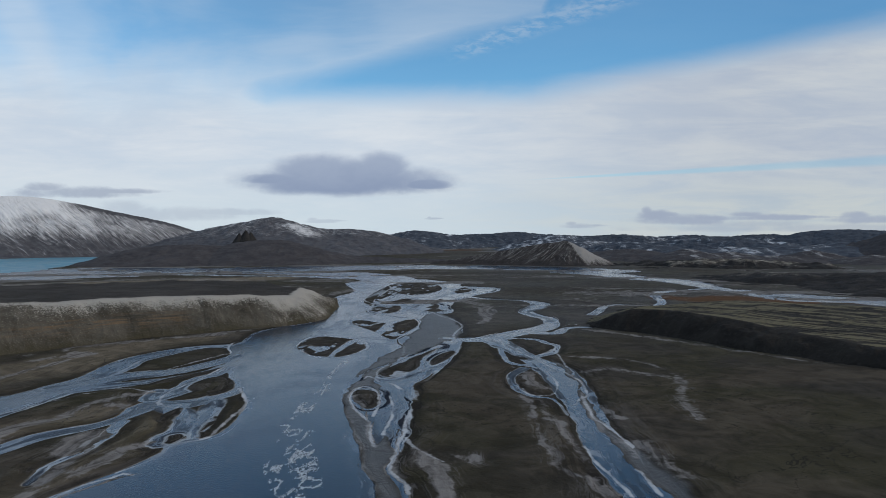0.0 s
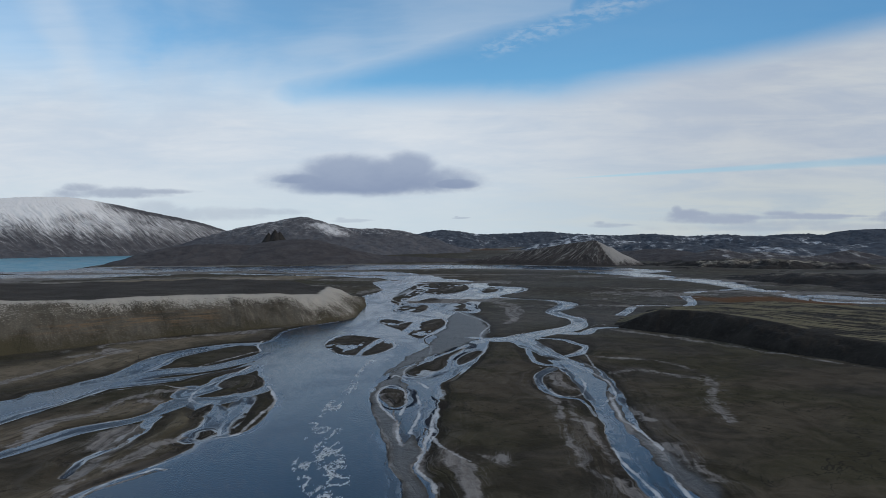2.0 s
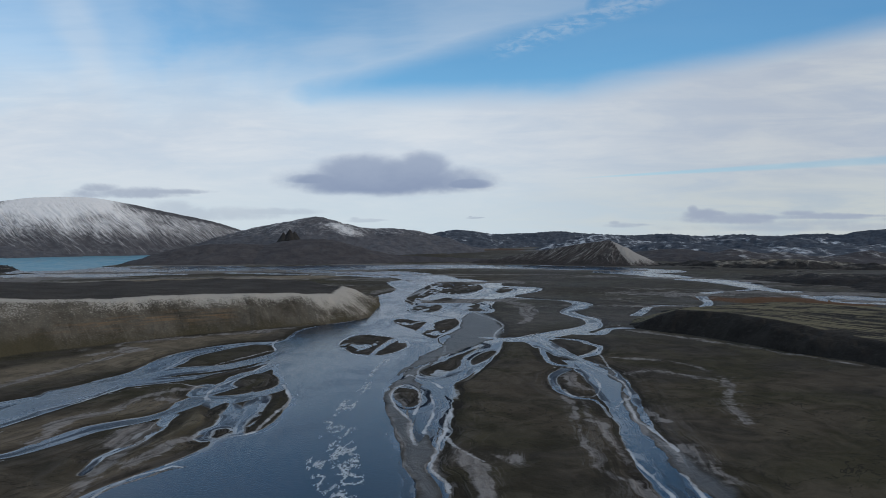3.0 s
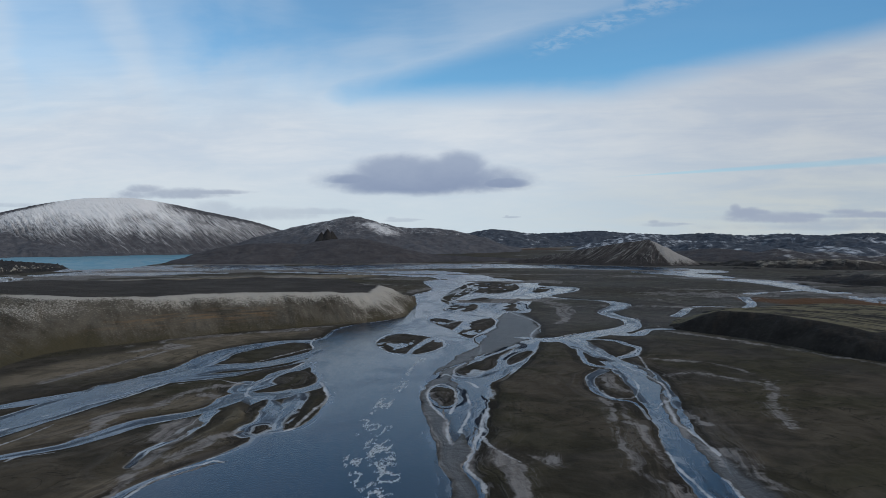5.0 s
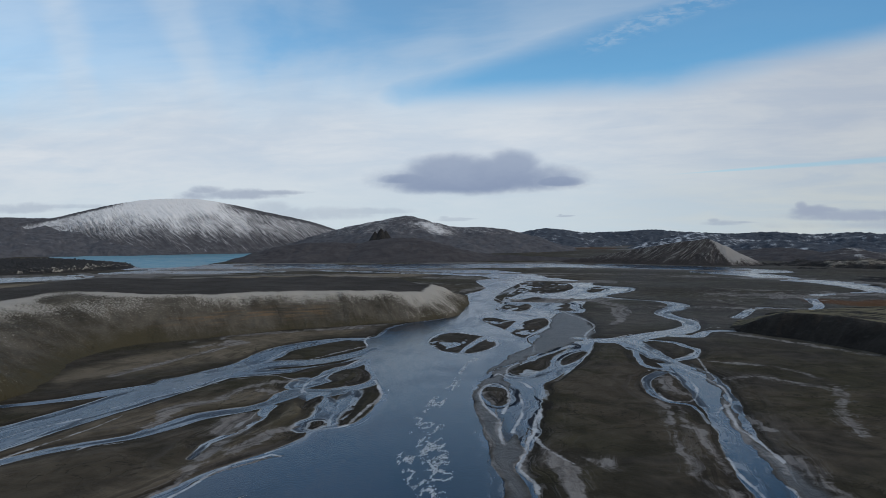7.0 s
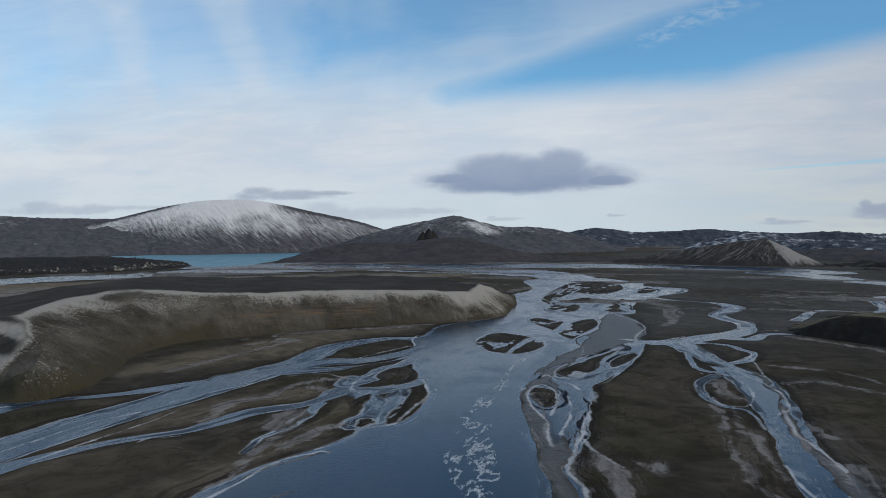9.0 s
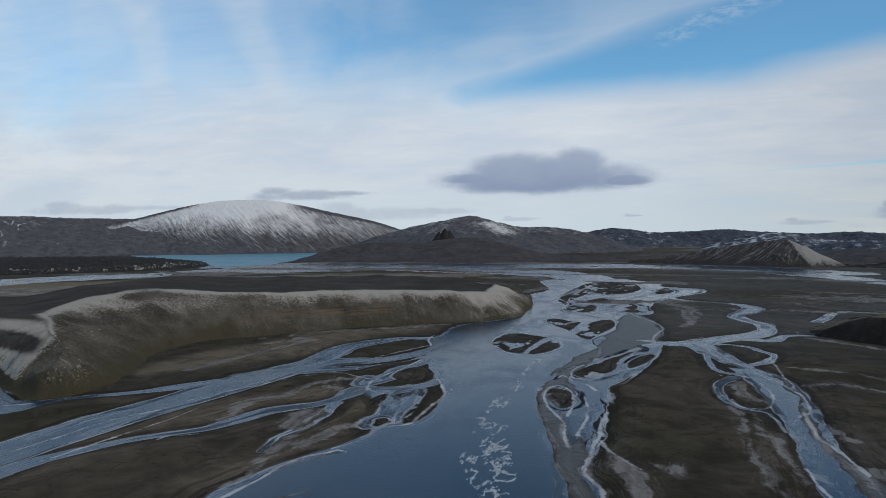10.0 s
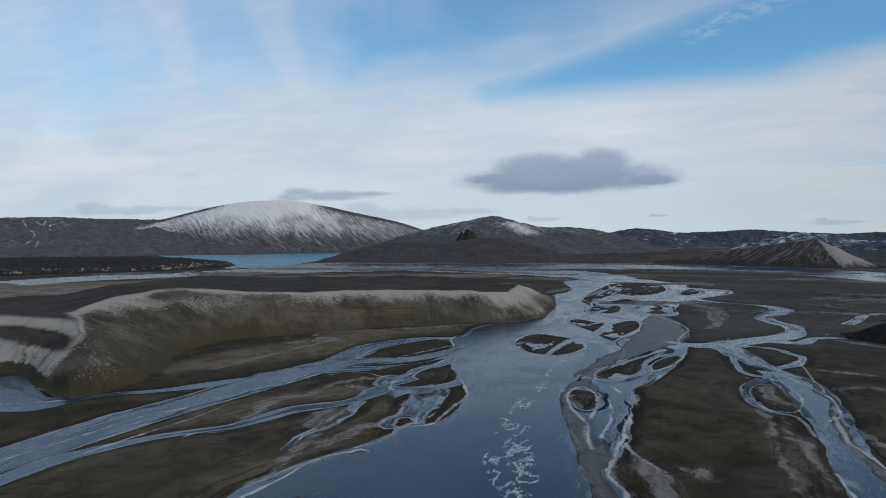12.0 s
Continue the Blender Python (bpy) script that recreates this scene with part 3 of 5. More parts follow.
bar([(-164.7, 345), (-158.5, 368), (-143.7, 388), (-137.6, 399), (-138.8, 380), (-149.6, 360), (-155.6, 345)])
bar([(-188.3, 390), (-190.1, 431), (-175.8, 463), (-156.9, 461), (-158.2, 439), (-168.3, 405), (-176.7, 391)])
bar([(-109.8, 252.3), (-111.3, 260.8), (-107.8, 263.9), (-104.2, 257.7), (-105.8, 250.2)])
bar([(-125.2, 269.6), (-128.1, 290.4), (-124.5, 305), (-121.4, 297.4), (-119.7, 277.7), (-120.7, 264.2)])
channel([(-69, 506, 3.5), (-75.1, 467, 2.5), (-75.9, 436, 1.9)])
channel([(-49.4, 615, 3.2), (-52, 572, 4.5), (-54.6, 539, 3.8)])
silt_flat([(-21.7, 636), (-14.8, 705), (-1.2, 683), (12.2, 636), (16.4, 587), (13.3, 545), (7.2, 514), (-10.1, 482), (-27.6, 458), (-33.3, 405), (-44.7, 381), (-50, 344), (-49.7, 315), (-43.5, 285.6), (-34.9, 255.1), (-29, 229.4), (-24.4, 210.7), (-20.8, 197.4), (-14.4, 174.2), (-8.3, 174.2), (-14.1, 203.6), (-18.1, 219.4), (-17.8, 241.5), (-21, 255.1), (-30.5, 292), (-28.1, 341), (-39.2, 362), (-29.8, 405), (-20.6, 562)])
silt_flat([(73.7, 419), (78.2, 392), (78.3, 361), (74.9, 335), (70.7, 301), (70, 270.1), (73, 248), (76.1, 228.1), (77.7, 213.1), (74.6, 197.3), (69, 172.5), (63, 172.5), (68.5, 197.3), (67.3, 215.6), (65.9, 238.3), (65.3, 270.1), (67.1, 312), (74.8, 341), (74.3, 376)])
crust([(85.9, 384, 3.3), (101.1, 391, 2.6), (117.5, 378, 2.5), (128.6, 371, 2.4), (143.9, 378, 1.7)])
crust([(85.6, 433, 2.1), (103.5, 429, 3.3), (120, 421, 2.6), (127.5, 410, 3.9), (132.3, 397, 3.6)])
crust([(125.5, 561, 3.5), (155.1, 529, 5.1), (179.6, 494, 5.1), (206, 457, 4.0), (224.5, 431, 3.4), (239.9, 406, 2.1)])
crust([(51.4, 776, 6.0), (51.7, 688, 5.0), (43.6, 640, 4.0)])
crust([(-10.4, 241.5, 1.9), (-4.9, 232.3, 3.0), (-0.8, 215.7, 3.6), (0.1, 203.6, 2.3), (1, 190.7, 1.6)])
crust([(3.3, 236.5, 1.2), (7.3, 234, 3.0), (12.5, 234, 2.4), (10.8, 228.1, 1.7)])
crust([(25.4, 810, 6.0), (38.6, 789, 8.0), (50.6, 763, 5.0)])
crust([(136.7, 371, 4.5), (127.6, 341, 3.6), (117.6, 317, 3.3), (112.6, 291.7, 3.6), (112.8, 282.7, 2.0)])
crust([(74, 307, 0.8), (76.3, 294.6, 1.1), (76.9, 282.7, 1.0)])
crust([(75.1, 251.4, 1.1), (77.4, 241.4, 3.0), (79.5, 229.2, 3.2), (80.5, 220.8, 2.3), (79.9, 213, 1.1)])
crust([(40.5, 329, 1.4), (41.8, 307, 1.4), (39.2, 270.2, 0.9), (39.8, 244.7, 1.3), (41.9, 232.2, 1.6), (41.8, 220.9, 1.4), (45.9, 213.1, 2.2), (49.2, 203.5, 2.3), (49.5, 190.7, 2.5)])
crust([(48.8, 317, 0.7), (45.5, 287.2, 0.9), (49, 278.4, 0.9), (49.6, 262.4, 1.1), (50.6, 244.7, 0.9), (52.1, 232.2, 0.6)])
crust([(48, 376, 2.6), (54.1, 384, 3.4), (46.8, 354, 3.7), (52.5, 341, 2.4)])
crust([(-21, 255.1, 0.6), (-19.9, 270.3, 0.6), (-16.8, 241.5, 0.8), (-16.1, 218.3, 0.8), (-13.2, 208.3, 0.9), (-10.6, 194.8, 0.8)])
crust([(-127.3, 175.8, 0.5), (-127.1, 188.1, 0.8), (-129.2, 205.6, 1.9), (-131.6, 225.9, 2.2), (-134.4, 250.1, 1.8)])
crust([(-139.4, 239.5, 4.1), (-141.1, 257.2, 7.5), (-140.8, 267.4, 3.0)])
crust([(-256.7, 322, 2.6), (-253.5, 351, 3.9), (-249.9, 384, 3.4), (-243.2, 418, 2.5)])
crust([(-265.6, 416, 5.2), (-257.1, 430, 5.4), (-247.6, 438, 8.2), (-265.3, 456, 3.0), (-261.3, 477, 4.8), (-228, 505, 5.0), (-185.7, 530, 8.6)])
crust([(-174.3, 241, 2.8), (-179.6, 261.5, 4.3), (-174.5, 278, 4.6), (-168, 288.7, 2.4), (-166.8, 310, 2.7), (-159.7, 330, 2.9)])
crust([(-150.6, 305, 3.8), (-163.5, 317, 2.8), (-151.8, 336, 3.0)])
crust([(-284.5, 438, 1.7), (-262.6, 470, 1.9), (-232.9, 493, 1.9), (-197.4, 534, 3.5), (-167.6, 555, 2.9)])
crust([(-124.4, 180.9, 0.4), (-120.1, 191.1, 0.7), (-116.3, 203.6, 1.0), (-110.4, 214, 1.0), (-104.6, 218.6, 0.5)])
crust([(-107.7, 169.7, 0.9), (-103.1, 176.8, 0.9), (-97.7, 183.5, 0.5)])
crust([(-126.2, 216.7, 2.7), (-122, 226.9, 3.6), (-119.6, 242, 3.2), (-116.4, 251.8, 2.5)])
crust([(-44.7, 381, 0.4), (-50, 344, 0.4), (-49.7, 315, 0.3), (-43.5, 285.6, 0.3), (-34.9, 255.1, 0.3), (-29, 229.4, 0.2), (-24.4, 210.7, 0.3), (-20.8, 197.4, 0.3), (-12.5, 169.3, 0.3)])
crust([(-28.1, 341, 0.3), (-24.7, 307, 0.3), (-23.3, 282.9, 0.2), (-23.9, 262.5, 0.3)])
crust([(73.4, 341, 0.9), (67.6, 307, 1.6), (66.7, 274.2, 1.9), (68.5, 251.4, 1.1), (70.4, 232.1, 0.6)])
crust([(65.9, 238.3, 0.2), (67.3, 215.6, 0.2), (68.5, 197.3, 0.2)])
crust([(-45.5, 329, 0.6), (-37.7, 298.7, 0.8), (-33.2, 282.9, 0.7), (-29.3, 258.8, 0.7), (-27.1, 244.8, 0.4)])
crust([(37.7, 744, 3.9), (44.1, 683, 4.8), (44.4, 636, 4.4), (34.5, 598, 3.1)])
crust([(-357, 3374, 39.1), (-251.5, 3459, 66.4), (-86.7, 3551, 67.8), (142.3, 3789, 60.1)])
crust([(-985, 1572, 11.0), (-900, 1677, 15.6), (-808, 1791, 21.0), (-678, 1833, 16.7), (-442, 1866, 16.0), (-216.5, 1898, 19.4), (-79.8, 1983, 24.7), (94.2, 2081, 17.6)])
crust([(656, 1900, 62.6), (823, 2071, 100.9), (994, 2167, 141.0), (1075, 2068, 105.3)])
crust([(1284, 2471, 110.4), (1476, 2543, 160.2), (1501, 2340, 131.1), (1706, 2397, 150.9)])
crust([(791, 1341, 18.2), (862, 1381, 24.5), (859, 1321, 18.2)])
crust([(491, 1234, 14.3), (545, 1234, 18.2), (588, 1234, 9.2)])
crust([(-955, 1396, 38.7), (-833, 1439, 26.1), (-659, 1415, 28.9), (-522, 1482, 25.4), (-380, 1435, 23.2)])
crust([(-792, 1061, 14.6), (-706, 1127, 18.8), (-603, 1222, 20.1), (-475, 1285, 16.4)])
crust([(-912, 598, 72.2), (-881, 653, 87.2), (-848, 713, 81.0), (-818, 766, 60.9), (-795, 833, 33.0)])
crust([(-156.9, 917, 7.5), (-149.2, 955, 10.1), (-139.2, 997, 7.7)])

channel([(-1038, 1416, 48), (-857, 1475, 48), (-650, 1511, 48), (-470, 1510, 48), (-323, 1477, 48), (-200, 1354, 48)])
channel([(-710, 1324, 16), (-581, 1418, 16), (-402, 1376, 16), (-282, 1348, 16), (-203, 1293, 16)])
silt_flat([(-20.7, 650.8), (-20.6, 575.5), (-30.5, 509.4), (-34.8, 457.4), (-43.4, 412.8), (-50.0, 370.9), (-41.0, 390.3), (-27.2, 426.1), (-11.2, 472.4), (6.0, 513.5), (-4.5, 563.9)])
silt_hole([(-47.0, 324.0), (-46.6, 341.8), (-41.2, 350.4), (-34.9, 340.6), (-31.5, 315.4), (-30.7, 293.0), (-30.8, 275.8), (-35.5, 287.6), (-42.0, 302.2)])
silt_hole([(-33.6, 347.6), (-28.1, 340.3), (-22.8, 297.7), (-22.7, 278.6), (-24.4, 257.4), (-26.9, 249.4), (-29.8, 271.1), (-30.3, 293.2), (-31.1, 318.9)])

# thick frost and ice along the banks
rime([(-90.5, 622.7, 0.7), (-91.2, 654.9, 0.7), (-80.7, 678.5, 0.8)])
rime([(-84.4, 709.6, 0.7), (-83.7, 751.5, 0.8), (-78.3, 772.7, 0.8)])
rime([(-84.7, 784.0, 1.0), (-103.3, 844.2, 1.1), (-96.6, 915.4, 1.2), (-85.3, 978.3, 1.3), (-84.3, 1045.7, 1.4), (-93.7, 1105.7, 1.5), (-89.0, 1163.3, 1.5), (-77.0, 1197.4, 1.6)])
rime([(-93.8, 889.2, 0.8), (-68.3, 943.8, 0.8), (-35.3, 883.3, 0.8), (-7.6, 918.2, 0.8), (1.1, 1007.2, 0.9), (-4.8, 1084.3, 0.9)])
rime([(-83.9, 777.5, 0.6), (-59.9, 828.0, 0.7), (-34.0, 851.8, 0.7), (13.0, 860.0, 0.7), (41.5, 909.1, 0.7), (78.6, 993.0, 0.8)])
rime([(-42.5, 707.2, 0.6), (-29.5, 739.6, 0.6), (-25.2, 790.6, 0.6), (-13.2, 821.9, 0.6), (12.7, 837.8, 0.7)])
rime([(-14.0, 701.1, 0.9), (-5.4, 674.3, 0.9), (9.7, 635.3, 0.8), (16.3, 606.1, 0.8), (17.0, 581.3, 0.8), (9.7, 546.4, 0.7), (8.0, 516.9, 0.7), (12.5, 505.1, 0.7), (27.9, 521.0, 0.7), (45.3, 543.7, 0.7)])
rime([(-27.0, 639.8, 0.6), (-22.1, 604.5, 0.5), (-22.8, 574.7, 0.5), (-28.4, 549.2, 0.5), (-37.2, 515.7, 0.5)])
rime([(-109.0, 344.6, 0.6), (-101.6, 328.4, 0.6), (-95.4, 311.1, 0.6), (-94.1, 297.4, 0.5), (-94.7, 286.2, 0.5), (-94.4, 273.2, 0.5), (-94.1, 261.1, 0.5), (-97.2, 255.6, 0.5), (-101.4, 253.3, 0.5)])
rime([(-101.4, 253.3, 0.4), (-103.9, 249.9, 0.4), (-105.4, 244.4, 0.4), (-104.5, 236.7, 0.4), (-106.4, 230.0, 0.4), (-110.2, 222.9, 0.3), (-112.0, 219.5, 0.3)])
rime([(-105.3, 217.7, 0.4), (-109.1, 218.4, 0.4), (-111.0, 215.1, 0.4), (-114.1, 212.0, 0.4), (-117.4, 207.6, 0.4), (-119.6, 199.4, 0.4), (-120.5, 184.8, 0.4), (-122.9, 166.7, 0.4)])
rime([(-156.9, 499.2, 0.6), (-159.3, 489.0, 0.6), (-153.7, 464.7, 0.6), (-147.7, 450.6, 0.5), (-150.5, 442.0, 0.5), (-156.5, 422.9, 0.5), (-168.8, 392.0, 0.5)])
rime([(-160.6, 485.5, 0.5), (-181.9, 466.4, 0.5), (-192.1, 446.1, 0.5), (-197.7, 418.4, 0.5), (-192.6, 381.8, 0.4), (-196.8, 366.3, 0.4)])
rime([(-136.7, 309.7, 0.4), (-140.5, 322.1, 0.4), (-142.5, 334.7, 0.4), (-141.5, 349.3, 0.4), (-139.3, 361.9, 0.4), (-136.5, 400.9, 0.5)])
rime([(-139.2, 315.5, 0.5), (-132.9, 308.4, 0.4), (-126.4, 304.2, 0.4), (-125.5, 309.6, 0.4)])
rime([(-185.9, 346.0, 0.4), (-164.3, 339.9, 0.4), (-151.8, 336.2, 0.4), (-140.4, 333.9, 0.4)])
rime([(-210.9, 264.3, 0.3), (-203.8, 286.7, 0.3), (-197.1, 302.7, 0.3), (-191.4, 316.5, 0.3), (-179.0, 333.2, 0.3)])
rime([(-47.5, 327.5, 0.5), (-47.3, 340.3, 0.5), (-42.5, 348.6, 0.5), (-35.9, 341.5, 0.5), (-32.9, 328.8, 0.5), (-31.4, 312.2, 0.4), (-31.4, 299.7, 0.4), (-31.6, 289.9, 0.4)])
rime([(-47.5, 327.5, 0.5), (-44.5, 311.0, 0.5), (-40.2, 298.7, 0.5), (-34.9, 286.9, 0.5), (-30.7, 275.0, 0.4), (-29.5, 260.9, 0.4), (-27.3, 247.1, 0.4)])
rime([(-45.3, 366.4, 0.5), (-42.6, 375.0, 0.5), (-36.5, 362.0, 0.5), (-28.5, 356.2, 0.5), (-21.9, 343.7, 0.5)])
rime([(-26.8, 328.5, 0.3), (-23.3, 297.5, 0.3), (-23.0, 282.0, 0.2), (-24.3, 270.6, 0.2), (-24.6, 262.6, 0.2)])
rime([(-15.4, 300.2, 0.8), (-15.8, 277.6, 0.8), (-17.1, 257.7, 0.7), (-17.7, 237.4, 0.7), (-18.4, 222.6, 0.6), (-16.3, 217.0, 0.6), (-12.3, 208.5, 0.6), (-11.0, 200.7, 0.6)])
rime([(-14.7, 258.5, 0.4), (-10.5, 244.3, 0.3), (-5.4, 235.6, 0.3), (-0.1, 227.8, 0.3)])
rime([(-29.8, 371.7, 0.4), (-35.7, 369.7, 0.4), (-38.5, 381.2, 0.4), (-37.4, 396.7, 0.4), (-33.4, 408.7, 0.4)])
rime([(-108.3, 480.1, 0.4), (-109.8, 502.8, 0.4), (-103.9, 530.1, 0.5), (-84.2, 523.9, 0.5), (-66.4, 508.6, 0.4), (-56.7, 484.2, 0.4), (-57.1, 461.5, 0.4), (-65.0, 440.3, 0.4)])
rime([(-102.3, 460.9, 0.4), (-89.9, 438.6, 0.4), (-76.6, 429.8, 0.4), (-66.2, 435.5, 0.4)])
rime([(-223.8, 164.8, 0.2), (-224.2, 178.2, 0.2), (-222.1, 198.7, 0.3), (-220.6, 227.0, 0.3), (-212.3, 246.0, 0.3)])
rime([(-202.9, 181.5, 0.2), (-201.2, 198.2, 0.2), (-195.4, 226.4, 0.2), (-194.7, 252.0, 0.2)])
rime([(-182.2, 207.8, 0.3), (-182.1, 212.5, 0.3), (-177.7, 215.6, 0.3), (-171.0, 219.4, 0.3)])
rime([(-303.0, 223.6, 0.4), (-289.5, 230.5, 0.4), (-277.8, 239.1, 0.4)])
rime([(70.8, 395.9, 0.5), (75.5, 375.5, 0.5), (76.7, 351.7, 0.5), (74.6, 332.8, 0.4), (71.1, 323.4, 0.4)])
rime([(70.7, 327.9, 0.6), (68.6, 308.4, 0.6), (67.4, 286.6, 0.6), (69.3, 276.6, 0.5), (70.6, 266.5, 0.5), (72.4, 245.8, 0.5)])
rime([(54.2, 247.9, 0.2), (54.8, 232.5, 0.2), (56.0, 221.6, 0.2), (57.6, 207.0, 0.2), (57.7, 198.3, 0.2)])
rime([(66.8, 223.3, 0.2), (67.9, 214.8, 0.2), (67.5, 205.4, 0.2), (67.1, 198.9, 0.1)])
rime([(68.4, 322.1, 0.3), (63.9, 311.2, 0.3), (61.3, 309.9, 0.3)])
rime([(41.7, 342.9, 0.3), (44.0, 330.8, 0.3), (54.8, 328.0, 0.3), (60.4, 344.2, 0.3), (63.2, 360.3, 0.3), (62.4, 383.9, 0.3), (56.8, 401.8, 0.4), (42.7, 399.2, 0.3)])
rime([(87.1, 485.3, 0.4), (76.8, 460.7, 0.4), (66.3, 442.5, 0.4)])
rime([(80.4, 470.2, 0.4), (78.9, 439.2, 0.4), (77.5, 412.0, 0.3), (78.0, 388.2, 0.3)])
rime([(5.9, 501.0, 0.4), (21.3, 504.7, 0.4), (42.6, 526.3, 0.4), (68.5, 553.1, 0.4), (89.0, 578.5, 0.5), (105.7, 609.8, 0.5), (113.0, 639.4, 0.5), (108.1, 666.4, 0.5), (86.0, 694.7, 0.5), (97.9, 739.6, 0.6), (117.5, 777.9, 0.6)])
rime([(107.1, 583.3, 0.5), (116.8, 595.0, 0.5), (122.9, 588.0, 0.5), (126.2, 567.0, 0.5)])
rime([(43.9, 514.7, 0.4), (53.0, 459.1, 0.3), (59.4, 433.8, 0.3), (69.4, 395.8, 0.3)])
silt_flat([(-102.1, 852.6), (-99.5, 943.1), (-89.5, 1056.0), (-82.3, 1000.7), (-92.0, 907.7)])
dry_flat([(-1066.7, 682.9), (-1034.4, 766.0), (-933.0, 897.8), (-791.6, 1061.3), (-535.3, 1243.6), (-316.4, 1337.0), (-315.5, 1237.2), (-522.0, 1081.5), (-687.4, 921.5), (-728.3, 773.9), (-739.5, 646.8), (-712.3, 527.1), (-677.2, 433.1)], 1.0)
dry_flat([(-282.4, 313.0), (-291.3, 337.9), (-286.8, 371.5), (-272.4, 418.8), (-253.8, 472.6), (-218.8, 508.2), (-183.3, 538.4), (-172.5, 506.8), (-202.9, 471.1), (-211.7, 428.8), (-210.0, 390.9), (-232.9, 357.9), (-249.1, 333.3), (-264.9, 307.2)], 0.65)
dry_flat([(-192.7, 165.5), (-187.1, 192.3), (-170.9, 240.3), (-155.7, 267.5), (-134.5, 297.7), (-141.9, 321.6), (-173.0, 297.3), (-199.3, 258.0), (-211.2, 202.4)], 0.5)
dry_flat([(-122.7, 181.5), (-114.0, 220.9), (-123.7, 301.4), (-133.9, 310.6), (-134.4, 250.0), (-142.6, 211.1), (-140.2, 175.4)], 0.5)

rust([(302, 863, 25.9), (338, 831, 32.6), (388, 846, 43.1), (435, 808, 32.5)])
rust([(494, 801, 16.5), (519, 787, 24.3), (546, 767, 23.7)])
rust([(-184.8, 3276, 62.2), (-3, 3495, 131.6), (158.6, 3513, 65.1)])

# ---- fans of ground about the camera's foot, spaced to fit its view ----


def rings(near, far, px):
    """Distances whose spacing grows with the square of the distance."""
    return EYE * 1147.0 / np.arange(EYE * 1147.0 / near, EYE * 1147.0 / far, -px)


def thing(name, label, category, group=""):
    """An empty that carries the parts of one thing."""
    return tagged(new(name), label, category, group)


def sheet_mesh(name, x, y, z, mat, keep=None, wrap=False, whole=False, bar_cells=None, **fields):
    """A mesh from grids of coordinates; keep drops the cells whose corners fail it (all of them, or with whole any)."""
    rows, cols = x.shape
    idx = np.arange(rows * cols).reshape(rows, cols)
    if wrap:
        idx = np.hstack([idx, idx[:, :1]])
    quads = np.stack([idx[:-1, :-1], idx[:-1, 1:], idx[1:, 1:], idx[1:, :-1]], -1).reshape(-1, 4)
    if bar_cells is not None:
        quads = quads[~bar_cells.ravel()[quads].all(1)]
    if keep is not None:
        good = keep.ravel()[quads]
        quads = quads[good.all(1) if whole else good.any(1)]
    used, quads = np.unique(quads, return_inverse=True)
    quads = quads.reshape(-1, 4)
    co = np.stack([x, y, z], -1).reshape(-1, 3)[used].astype(np.float32)
    me = bpy.data.meshes.new(name)
    me.vertices.add(len(co))
    me.vertices.foreach_set("co", co.ravel())
    me.loops.add(quads.size)
    me.loops.foreach_set("vertex_index", quads.ravel().astype(np.int32))
    me.polygons.add(len(quads))
    me.polygons.foreach_set("loop_start", np.arange(0, quads.size, 4, dtype=np.int32))
    me.polygons.foreach_set("use_smooth", np.ones(len(quads), bool))
    for key, val in fields.items():
        at = me.attributes.new(key, "FLOAT", "POINT")
        at.data.foreach_set("value", np.ascontiguousarray(val.reshape(-1)[used], np.float32))
    me.update(calc_edges=True)
    me.validate()
    me.materials.append(mat)
    return new(name, me)


def fan(az0, az1, step_deg, radii):
    """Grid of plan coordinates over a sector; angles in degrees to the left of straight ahead."""
    a = np.radians(np.arange(az1, az0, -step_deg))
    return -radii[:, None] * np.sin(a)[None], radii[:, None] * np.cos(a)[None]


def ragged(x, y):
    return fbm(x, y, 14.0, 4, 0.55) * 1.1 + fbm(x + 400, y, 60.0, 2) * 1.2


def rise(x, y):
    """Lifts the ground beyond the river so that it sits right in the camera's view."""
    r, az = np.hypot(x, y), np.degrees(np.arctan2(-x, np.maximum(y, 1)))
    return 42 * step(r, 2500, 4900) * step(az, 24, 12)


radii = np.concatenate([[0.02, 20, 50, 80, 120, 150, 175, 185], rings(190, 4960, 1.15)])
# fine columns cover only the sector the camera sweeps
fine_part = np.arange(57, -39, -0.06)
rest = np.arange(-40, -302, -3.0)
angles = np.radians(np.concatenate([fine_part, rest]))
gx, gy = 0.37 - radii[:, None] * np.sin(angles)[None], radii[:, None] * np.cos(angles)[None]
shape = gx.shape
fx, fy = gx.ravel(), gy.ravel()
jag = ragged(fx, fy)
wet, run, braid_f = field(fx + jag * 0.8, fy + jag, POOLS, True)
silt_glare_f = step(field(fx + 1.6 * jag, fy - 2.2 * jag + 2.5 * fbm(fx, fy, 8.0, 3), SILTS), -2.0, 3.0)
crust_f = field(fx + 2 * jag, fy + jag, CRUSTS)
fr, fa = np.hypot(fx, fy), np.degrees(np.arctan2(-fx, fy))
far_pale = 10 * (fbm(fx, fy * 0.6, 240.0, 5, 0.6) - 0.08) * step(fr, 1050, 1350) * step(fa, -18, -24)
far_pale = np.maximum(far_pale, 9 * (fbm(fx * 0.35, fy * 1.3, 100.0, 5, 0.6) - 0.0) * step(fr, 620, 900)) * step(fr, 600, 800)
crust_f = np.where(fr > 600, np.maximum(crust_f, far_pale - 4), crust_f)
silt_glare_f = silt_glare_f * (1 - step(field(fx + jag * 0.5, fy + jag * 0.5, HOLES), -0.8, 0.8))
rust_f = step(field(fx + 3 * jag, fy + 3 * jag, RUST), -10, 6)
